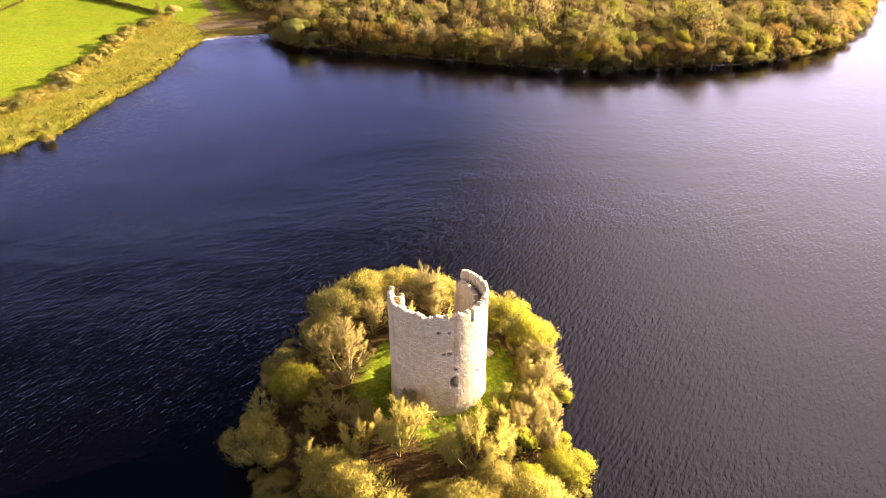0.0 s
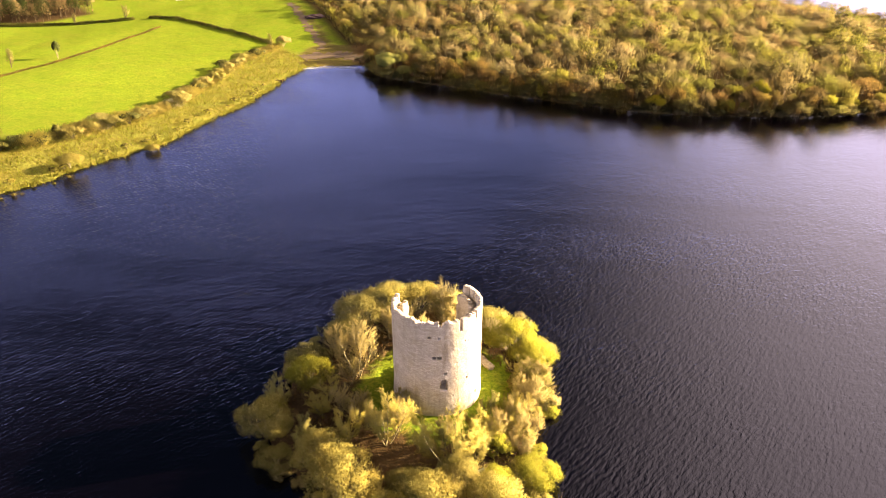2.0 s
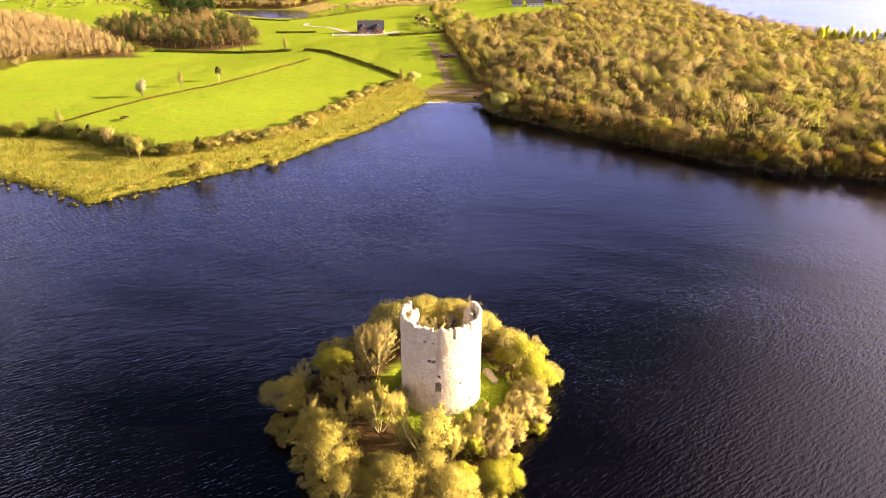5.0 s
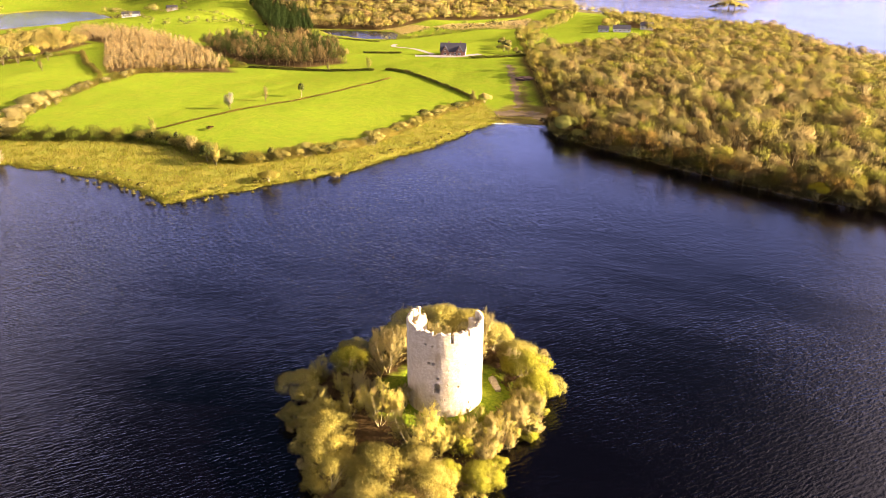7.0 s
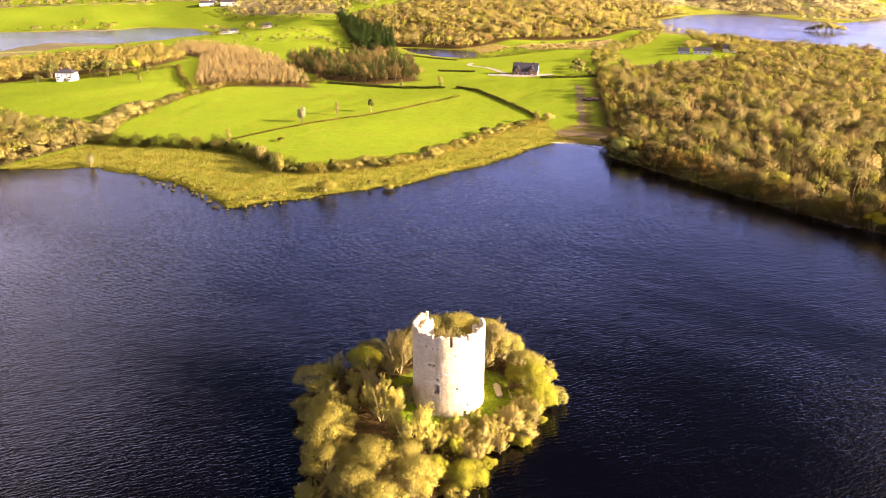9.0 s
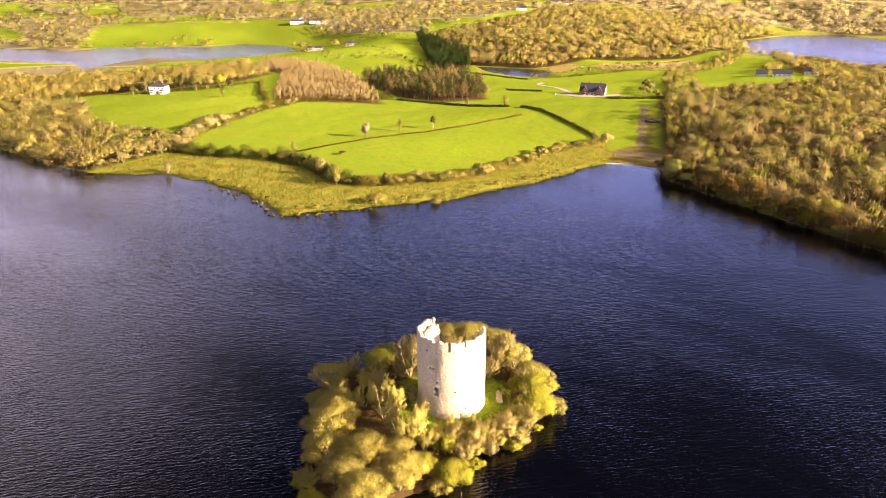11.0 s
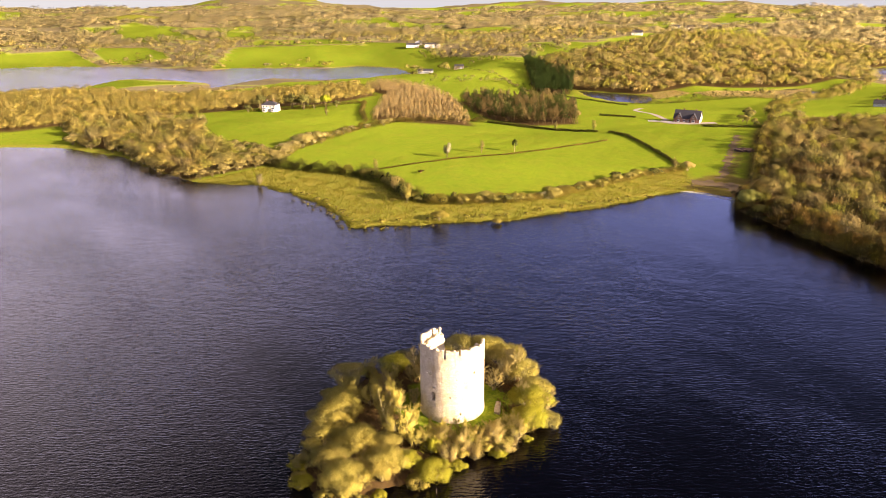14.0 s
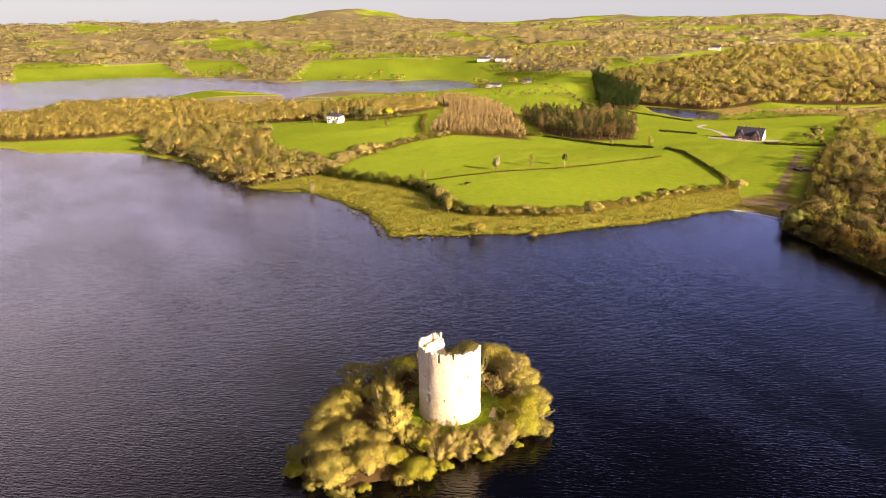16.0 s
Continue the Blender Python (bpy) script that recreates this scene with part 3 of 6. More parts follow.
    for name, own, label in (("parapet", (layer == 0) & high & ~low_back, "broken crenellated parapet"), ("outer_wall", (layer == 0) & ~high & ~low_back, ""),
                             ("inner_wall", (layer > 0) & ~low_back, "rubble inner wall and wall walk"), ("collapsed_wall", low_back, "low collapsed stretch of wall")):
        core = solid_at & own
        faces = []
        for dk, k_off in ((-1, 0), (1, 1)):
            i, j, k = np.nonzero(core & ~pad[:, 1:-1, 1 + dk:4 + dk])
            kk = k + k_off
            quad = [vid(i, j, kk), vid(i + 1, j, kk), vid(i + 1, j + 1, kk), vid(i, j + 1, kk)]
            faces.append(np.stack(quad if dk < 0 else quad[::-1], 1))
        for dj, j_off in ((-1, 0), (1, 1)):
            i, j, k = np.nonzero(core & ~pad[:, 1 + dj:nz + 1 + dj, 1:-1])
            jj = j + j_off
            quad = [vid(i, jj, k), vid(i, jj, k + 1), vid(i + 1, jj, k + 1), vid(i + 1, jj, k)]
            faces.append(np.stack(quad if dj < 0 else quad[::-1], 1))
        for di, i_off in ((-1, 0), (1, 1)):
            i, j, k = np.nonzero(core & ~np.roll(solid_at, -di, 0))
            ii = i + i_off
            quad = [vid(ii, j, k), vid(ii, j + 1, k), vid(ii, j + 1, k + 1), vid(ii, j, k + 1)]
            faces.append(np.stack(quad if di < 0 else quad[::-1], 1))
        faces = np.concatenate(faces)
        used, back_to = np.unique(faces, return_inverse=True)
        faces = back_to.reshape(faces.shape)
        me = grid_mesh(name, verts[used], faces, STONE)
        uv = me.uv_layers.new(name="stones")
        flat = np.stack([(ang * 7.6).ravel()[used], hgt.ravel()[used]], 1)
        uv.data.foreach_set("uv", flat[faces.ravel()].astype(np.float32).ravel())
        ob = new(name, me)
        ob.parent = root
        if label:
            ob["label"] = label


tower()


# ---- foliage building blocks ----
def tube(points, radii, sides=3):
    """A tapered branch along points; returns vertices and triangles."""
    points, verts, tris = np.asarray(points, float), [], []
    for i, (p, rr) in enumerate(zip(points, radii)):
        ahead = points[min(i + 1, len(points) - 1)] - points[max(i - 1, 0)]
        ahead /= np.linalg.norm(ahead) + 1e-9
        side = np.cross(ahead, (0.31, 0.95, 0.1))
        side /= np.linalg.norm(side) + 1e-9
        other = np.cross(ahead, side)
        for s in range(sides):
            a = 2 * np.pi * s / sides
            verts.append(p + rr * (np.cos(a) * side + np.sin(a) * other))
    for i in range(len(points) - 1):
        for s in range(sides):
            a, b = i * sides + s, i * sides + (s + 1) % sides
            tris += [(a, b, b + sides), (a, b + sides, a + sides)]
    return np.array(verts), np.array(tris)


def blades(r, at, ahead, length, width):
    """One slim triangle for each place: a twig tip, leaf or blade of grass."""
    n = len(at)
    ahead = ahead / (np.linalg.norm(ahead, axis=1, keepdims=True) + 1e-9)
    side = np.cross(ahead, r.normal(size=(n, 3)))
    side /= np.linalg.norm(side, axis=1, keepdims=True) + 1e-9
    w = (width * r.uniform(0.6, 1.3, n))[:, None]
    tip = at + ahead * (length * r.uniform(0.6, 1.3, n))[:, None]
    verts = np.stack([at - side * w / 2, at + side * w / 2, tip], 1).reshape(-1, 3)
    return verts, np.arange(3 * n).reshape(n, 3)


def join(pieces):
    verts, tris, n = [], [], 0
    for v, f in pieces:
        verts.append(v)
        tris.append(f + n)
        n += len(v)
    return np.concatenate(verts), np.concatenate(tris)


def dome_crown(r, radius, base, top, count, length, width, clumps=14, flat=0.35, tight=0.2):
    """A crown of clumps on an uneven dome, from base to top above the ground, with the way outward at each leaf."""
    half = (top - base) / 2
    dirs = r.normal(size=(clumps, 3))
    dirs[:, 2] = np.abs(dirs[:, 2]) * 1.2 - flat
    dirs /= np.linalg.norm(dirs, axis=1, keepdims=True)
    reach = r.uniform(0.45, 0.85, clumps)[:, None]
    centre = dirs * reach * (radius, radius, half) + (0, 0, base + half)
    pick = r.randint(0, clumps, count)
    ball = r.normal(size=(count, 3))
    ball /= np.linalg.norm(ball, axis=1, keepdims=True)
    ball *= (r.uniform(0.1, 1, count) ** 0.4 * r.uniform(0.75, 1.25, clumps)[pick])[:, None]
    at = centre[pick] + ball * (radius * tight * 1.6, radius * tight * 1.6, half * tight * 1.6)
    at[:, 2] = np.maximum(at[:, 2], 0.15)
    ahead = dirs[pick] * 0.4 + ball * 0.9 + r.normal(size=(count, 3)) * 0.45 + (0, 0, 0.45)
    v, f = blades(r, at, ahead, length, width)
    outward = (at - (0, 0, base + half * 0.7)) / (radius, radius, half) * 0.55 + ball * 0.5 + r.normal(size=(count, 3)) * 0.3 + (0, 0, 0.1)
    outward /= np.linalg.norm(outward, axis=1, keepdims=True) + 1e-9
    return v, f, centre, np.repeat(outward, 3, 0)


def wood_variant(seed, radius=3.6, top=11.0, base=3.5, count=250, length=1.5, width=0.42, limbs=5, clumps=11, tight=0.2):
    r = np.random.RandomState(seed)
    v, f, centre, outward = dome_crown(r, radius, base, top, count, length, width, clumps, 0.35, tight)
    shade = np.repeat(r.uniform(0.72, 1.22, count), 3)
    trunk = [] if limbs == 0 else [tube([(0, 0, -0.6), (r.normal(0, .2), r.normal(0, .2), base), (r.normal(0, .4), r.normal(0, .4), base + (top - base) * 0.5)], (0.24, 0.17, 0.06))]
    for c in centre[:limbs]:
        trunk.append(tube([(0, 0, base * 0.8), c * (0.5, 0.5, 0.8), c + (0, 0, 0.3)], (0.11, 0.07, 0.03)))
    tv, tf = join(trunk) if trunk else (np.zeros((0, 3)), np.zeros((0, 3), int))
    return (v, f, shade, outward), (tv, tf)


def brush_crown(r, radius, base, top, count, length, width, lobes=6, lobe=0.55, upright=0.5, ragged=0.1, stray=0.45, core=0.12, even=0.25):
    """A leafless crown like a soft brush: slim twigs that fan out and up from the forks to an uneven, lobed dome."""
    half = (top - base) / 2
    dirs = r.normal(size=(lobes, 3))
    dirs[:, 2] = np.abs(dirs[:, 2]) + 0.15
    dirs /= np.linalg.norm(dirs, axis=1, keepdims=True)
    dirs[0] = (0, 0, 1)
    reach = (1 - lobe) * r.uniform(0.75, 1.05, lobes)
    size = lobe * r.uniform(0.75, 1.15, lobes)
    pick = r.choice(lobes, count, p=size ** 2 / (size ** 2).sum())
    ball = r.normal(size=(count, 3))
    ball += dirs[pick] * 0.7
    ball /= np.linalg.norm(ball, axis=1, keepdims=True)
    deep = r.uniform(core, 1, count) ** 0.4 * (1 + ragged * r.normal(size=count))
    unit = dirs[pick] * reach[pick][:, None] + ball * (size[pick] * deep)[:, None]
    tip = unit * (radius, radius, half) + (0, 0, base + half)
    tip[:, 2] = np.maximum(tip[:, 2], 0.5)
    way = (tip - (0, 0, base * 0.6)) / np.linalg.norm(tip - (0, 0, base * 0.6), axis=1, keepdims=True) * 0.5 + (0, 0, upright) + ball * 0.3 + r.normal(0, stray, (count, 3))
    way /= np.linalg.norm(way, axis=1, keepdims=True)
    long = length * r.uniform(0.3, 1.0, count)
    v, f = blades(r, tip - way * long[:, None], way, length, width)
    outward = ball * 0.85 + unit * 0.4 + r.normal(0, 0.12, (count, 3)) + (0, 0, even)
    outward /= np.linalg.norm(outward, axis=1, keepdims=True) + 1e-9
    centre = dirs * reach[:, None] * (radius, radius, half) + (0, 0, base + half)
    return v, f, centre, np.repeat(outward, 3, 0)


def far_variant(seed, radius, top, base, lobes, count, length, width, stems=0, upright=0.5, even=0.7):
    """A leafless tree: a brush of twigs on one or more thin stems."""
    r = np.random.RandomState(seed)
    v, f, centre, outward = brush_crown(r, radius, base, top, count, length, width, lobes, 0.6, upright, 0.08, 0.55, 0.42, even)
    shade = np.repeat(r.uniform(0.86, 1.14, count), 3)
    v[:, 2] = np.maximum(v[:, 2], 0.1)
    trunk = [tube([(0, 0, -0.5), (r.normal(0, 0.2), r.normal(0, 0.2), base + (top - base) * 0.55)], (0.2, 0.07))] if stems else []
    for c in centre[1:stems]:
        trunk.append(tube([(0, 0, base * 0.7), c * (0.55, 0.55, 0.8), c + (0, 0, 0.5)], (0.12, 0.08, 0.03)))
    tv, tf = join(trunk) if trunk else (np.zeros((0, 3)), np.zeros((0, 3), int))
    return (v, f, shade, outward), (tv, tf)


def scatter(poly, spacing, seed, margin=0.0, jitter=0.42):
    r = np.random.RandomState(seed)
    pts = np.array(poly, float)
    x0, y0, x1, y1 = *pts.min(0), *pts.max(0)
    x, y = [g.ravel() for g in np.meshgrid(np.arange(x0, x1, spacing), np.arange(y0, y1, spacing * 0.87))]
    x = x + spacing * r.uniform(-jitter, jitter, len(x)) + spacing * 0.5 * (np.round(y / (spacing * 0.87)) % 2)
    y = y + spacing * r.uniform(-jitter, jitter, len(y))
    keep = signed(poly, x, y) < -margin
    return x[keep], y[keep]


BARK_TINT = np.array((0.26, 0.20, 0.13))


def forest(name, label, x, y, variants, palette, seed, size=(0.8, 1.25), bark=BARK_TINT, category="woodland", tone=0.88, spray=TWIGS):
    """Many trees joined into one mesh of kind stuff."""
    if not len(x):
        return None
    r = np.random.RandomState(seed)
    z, d = land_height(x, y)
    keep = d > 0.2
    x, y, z = x[keep], y[keep], z[keep]
    palette = np.array(palette)
    which, turn = r.randint(0, len(variants), len(x)), r.uniform(0, 6.283, len(x))
    scale = r.uniform(*size, len(x)) * (1 + 0.25 * wobble(x, y, 45, seed))
    tall = scale * r.uniform(0.88, 1.14, len(x))
    a, b = r.randint(0, len(palette), len(x)), r.uniform(0.82, 1.18, len(x))
    colour = palette[a] * b[:, None] * tone
    verts, tris, tints, ways, n = [], [], [], [], 0
    for k, ((cv, cf, shade, outward), (tv, tf)) in enumerate(variants):
        ids = np.nonzero(which == k)[0]
        if not len(ids):
            continue
        v = np.concatenate([cv, tv])
        f = np.concatenate([cf, tf + len(cv)])
        c, s = np.cos(turn[ids])[:, None], np.sin(turn[ids])[:, None]
        w = np.stack([(v[None, :, 0] * c - v[None, :, 1] * s) * scale[ids, None] + x[ids, None],
                      (v[None, :, 0] * s + v[None, :, 1] * c) * scale[ids, None] + y[ids, None],
                      v[None, :, 2] * tall[ids, None] + z[ids, None]], -1)
        t = np.empty(w.shape)
        t[:, :len(cv)] = colour[ids, None, :] * shade[None, :, None]
        t[:, len(cv):] = bark
        o = np.concatenate([outward, tv * (1, 1, 0) + (1e-3, 0, 0.02)])
        ways.append(np.stack([o[None, :, 0] * c - o[None, :, 1] * s, o[None, :, 0] * s + o[None, :, 1] * c, np.repeat(o[None, :, 2], len(ids), 0)], -1).reshape(-1, 3))
        verts.append(w.reshape(-1, 3))
        tints.append(t.reshape(-1, 3))
        tris.append((f[None] + (np.arange(len(ids)) * len(v))[:, None, None]).reshape(-1, 3) + n)
        n += len(ids) * len(v)
    me = grid_mesh(name, np.concatenate(verts), np.concatenate(tris), spray, np.concatenate(tints), outward=np.concatenate(ways))
    return tagged(new(name, me), label, category, kind="stuff")


# ---- woods ----
BROWN = [(0.25, 0.170, 0.075), (0.27, 0.200, 0.080), (0.22, 0.180, 0.075), (0.26, 0.220, 0.080), (0.25, 0.225, 0.075), (0.30, 0.235, 0.115), (0.18, 0.150, 0.065)]
OLIVE = [(0.24, 0.22, 0.045), (0.20, 0.20, 0.04), (0.25, 0.20, 0.055), (0.28, 0.26, 0.04)]
TAWNY = [(0.36, 0.285, 0.085), (0.34, 0.275, 0.075), (0.31, 0.26, 0.07), (0.37, 0.30, 0.095), (0.31, 0.24, 0.07)]
# brown woods greyed and paled: distance haze is mixed into these colours
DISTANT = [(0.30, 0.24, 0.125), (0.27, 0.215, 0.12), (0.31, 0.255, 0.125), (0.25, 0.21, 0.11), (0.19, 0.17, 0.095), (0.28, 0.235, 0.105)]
NEAR_TREES = [far_variant(s, r_, t_, b_, n_, 270, 1.5, 0.50, 4, u_, 0.4) for s, r_, t_, b_, n_, u_ in
              ((101, 4.6, 10.0, 2.5, 9, 0.2), (102, 5.2, 11.0, 3.0, 12, 0.3), (103, 3.9, 11.0, 2.8, 7, 0.6), (104, 5.8, 11.5, 3.0, 14, 0.2), (105, 4.6, 8.5, 1.5, 10, 0.2), (106, 3.3, 10.0, 2.4, 6, 0.6), (107, 4.3, 12.0, 3.4, 8, 0.4))]
MID_TREES = [far_variant(s, 5.2, t_, 0.8, n_, 150, 1.7, 0.72, 2, u_) for s, t_, n_, u_ in ((111, 9.0, 9, 0.2), (112, 10.0, 8, 0.4), (113, 7.5, 11, 0.1), (114, 8.5, 9, 0.3))]
SLIM_TREES = [far_variant(s, 4.9, t_ - 0.5, 0.0, 8, 115, 1.9, 0.80, 1, 0.35) for s, t_ in ((116, 9.0), (117, 10.0), (118, 8.0))]
POLE_TREES = [far_variant(s, 2.9, t_, -0.2, 4, 62, 2.2, 0.46, 1, 0.8) for s, t_ in ((121, 10.0), (122, 11.0), (123, 9.0))]
FIR_TREES = [wood_variant(s, 3.1, t_, -0.4, 190, 1.2, 0.42, 1) for s, t_ in ((131, 11), (132, 13), (133, 9.5))]
FAR_TREES = [far_variant(s, 6.2, t_, 0.3, n_, 76, 2.3, 1.25, 0, 0.1) for s, t_, n_ in ((151, 8.0, 9), (152, 9.5, 8), (153, 7, 10))]
FAR_CLUMPS = [far_variant(s, 13.0, t_, -1.0, 9, 52, 3.6, 2.4, 0, 0.0) for s, t_ in ((141, 7.5), (142, 9), (143, 6.5))]

x, y = scatter(PENINSULA, 6.0, 201, 7)
near = (y < 430)
forest("woodland", "bare spring woodland with brown and olive crowns on the peninsula", x[near], y[near], NEAR_TREES, BROWN + OLIVE[:2], 202, tone=0.72)
forest("woodland", "bare spring woodland with olive crowns behind the shore wood", x[~near], y[~near], MID_TREES, BROWN + OLIVE, 203, (0.75, 1.05), tone=0.76)
for poly, seed in (([(-196, 590), (-160, 560), (-150, 510), (-172, 520), (-205, 600), (-240, 760), (-262, 862), (-240, 868), (-215, 760)], 206), ([(-98, 650), (-60, 690), (-122, 770), (-190, 868), (-205, 850), (-150, 730), (-118, 690)], 207), ([(-145, 655), (-128, 650), (-150, 720), (-166, 735)], 208), ([(-74, 345), (-84, 361), (-114, 415), (-137, 460), (-150, 498), (-142, 506), (-126, 470), (-100, 424), (-70, 366), (-58, 340)], 209)):
    x, y = scatter(poly, 6.5, seed, 0)
    forest("woodland", "tawny trees round the bungalows and along the field behind", x, y, MID_TREES, TAWNY + OLIVE, seed + 30, (0.6, 1.0), tone=0.82)
x, y = scatter(WOOD_WEST, 6.0, 211, 1)
forest("woodland", "bare brown and olive shore wood with pale stems", x, y, MID_TREES, BROWN[1:6] + TAWNY + OLIVE[:2], 212, (0.75, 1.15), tone=1.2)
x, y = scatter(WOOD_WHITE, 5.2, 213, 2)
forest("woodland", "pale brown leafless wood round the white house", x, y, SLIM_TREES, TAWNY + TAWNY + OLIVE[:1], 214, (0.75, 1.0), tone=1.35)
x, y = scatter(PLANTATION, 3.8, 215, 2)
forest("plantation", "close-planted reddish-brown leafless saplings", x, y, POLE_TREES, [(0.37, 0.265, 0.125), (0.34, 0.245, 0.11), (0.38, 0.29, 0.14)], 216, (0.65, 0.85), np.array((0.24, 0.17, 0.11)), tone=1.28)
x, y = scatter(CONIFERS, 5.6, 217, 0)
forest("conifer_stand", "dark green conifers mixed with bare brown larches", x, y, FIR_TREES, [(0.085, 0.105, 0.03), (0.10, 0.12, 0.035), (0.27, 0.19, 0.085), (0.11, 0.11, 0.04), (0.30, 0.22, 0.10)], 218, (0.8, 1.12), np.array((0.10, 0.075, 0.045)), spray=LEAF)
x, y = scatter(CONIFERS_FAR, 5.5, 219, 0)
forest("conifer_stand", "dense dark green conifer plantation", x, y, FIR_TREES, [(0.04, 0.065, 0.02), (0.05, 0.075, 0.022)], 220, (0.9, 1.2), np.array((0.10, 0.075, 0.045)), spray=LEAF)
x, y = scatter(WOOD_NORTH, 8.2, 221, 0)
forest("woodland", "tawny mixed wood beyond the reedy pools", x, y, FAR_TREES, BROWN + OLIVE + TAWNY[1:3], 222, (0.9, 1.4), tone=1.1)


def far_country():
    r = np.random.RandomState(231)
    n = 62000
    ang, rad = r.uniform(radians(62), radians(188), n), 650 + 4000 * r.uniform(0, 1, n) ** 1.45
    x, y = rad * np.cos(ang), rad * np.sin(ang)
    kind, edge = field_cell(x, y)
    pasture = far_field(x, y)
    kind = np.where((x < -850) & (rad < 1350), 0.3, kind)
    dense = np.where(wooded(kind), 0.8, 0.0)
    dense = np.where((edge < 8) & ~wooded(kind), 0.95, dense)
    dense = np.where(np.abs(pasture) < 5, 0.75, np.where(pasture < 0, 0.0, dense))
    dense = np.where(signed(HEATH_FIELD, x, y) < 0, 0.06, dense)
    dense = np.where((x > -880) & (x < -640) & (y < 500), 0.0, dense)
    keep = is_far(x, y) & (r.uniform(0, 1, n) < dense) & (rad < 3000)
    x, y = x[keep], y[keep]
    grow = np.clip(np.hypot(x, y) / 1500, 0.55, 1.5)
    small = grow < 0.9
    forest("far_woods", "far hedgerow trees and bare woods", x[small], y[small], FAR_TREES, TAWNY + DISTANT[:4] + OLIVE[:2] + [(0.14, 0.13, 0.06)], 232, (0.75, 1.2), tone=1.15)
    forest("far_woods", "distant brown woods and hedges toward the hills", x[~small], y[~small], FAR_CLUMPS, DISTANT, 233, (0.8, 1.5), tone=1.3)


far_country()


HEDGEROWS = [[(-1267, 20), (-1251, 96), (-1257, 187)], [(-1346, 85), (-1252, 98)], [(-1329, 257), (-1204, 258), (-1110, 261)], [(-1239, 350), (-1100, 366), (-1010, 365), (-975, 400)], [(-1071, 465), (-1000, 560), (-931, 639)],
             [(-1092, 485), (-1170, 548), (-1090, 645)], [(-1260, 479), (-1170, 540)], [(-725, 783), (-640, 765), (-578, 748)], [(-571, 757), (-540, 827), (-603, 908)], [(-820, 655), (-720, 652), (-617, 650)],
             [(-535, 466), (-514, 503), (-496, 542), (-443, 569)], [(-620, 560), (-520, 560), (-450, 522)], [(-690, 600), (-640, 640), (-560, 650)], [(-279, 642), (-266, 686), (-248, 722)],
             [(-336, 560), (-300, 618), (-272, 695), (-255, 740)], [(-678, 537), (-551, 492), (-500, 549)]]
rows_at = np.concatenate([along_line for along_line in [np.concatenate([np.array(p) + (np.array(q) - np.array(p)) * np.linspace(0, 1, max(2, int(math.dist(p, q) / 7)))[:, None]
                                                                        for p, q in zip(line[:-1], line[1:])]) for line in HEDGEROWS]])
rows_at = rows_at + np.random.RandomState(241).normal(0, 1.8, rows_at.shape)
forest("hedgerows", "brown hedgerows with scattered trees across the far fields", rows_at[:, 0], rows_at[:, 1], FAR_TREES, BROWN[2:] + [(0.12, 0.11, 0.05)], 242, (0.3, 0.8), category="hedgerow")
rs = np.random.RandomState(243)
lake_edge = np.concatenate([np.array(c) + rs.normal(0, 1, (k, 2)) * w for c, k, w in (((-870, 480), 26, (30, 22)), ((-905, 430), 6, (8, 8)), ((-908, 190), 5, (6, 6)), ((-875, 205), 5, (8, 5)), ((-715, 262), 5, (5, 8)), ((-1110, 290), 14, (12, 14)), ((-1010, 390), 14, (25, 16)))])
forest("lakeside_scrub", "tawny scrub along the far lake shore", lake_edge[:, 0], lake_edge[:, 1], FAR_TREES, TAWNY, 245, (0.4, 0.8), category="scrub", tone=1.15)
x, y = scatter([(-640, 1090), (-560, 1120), (-560, 1190), (-630, 1170)], 9, 246)
forest("poplar_stand", "bright yellow-green poplars in the far wood", x, y, POLE_TREES, [(0.42, 0.42, 0.03), (0.38, 0.40, 0.03)], 247, (1.5, 1.9), category="poplars")


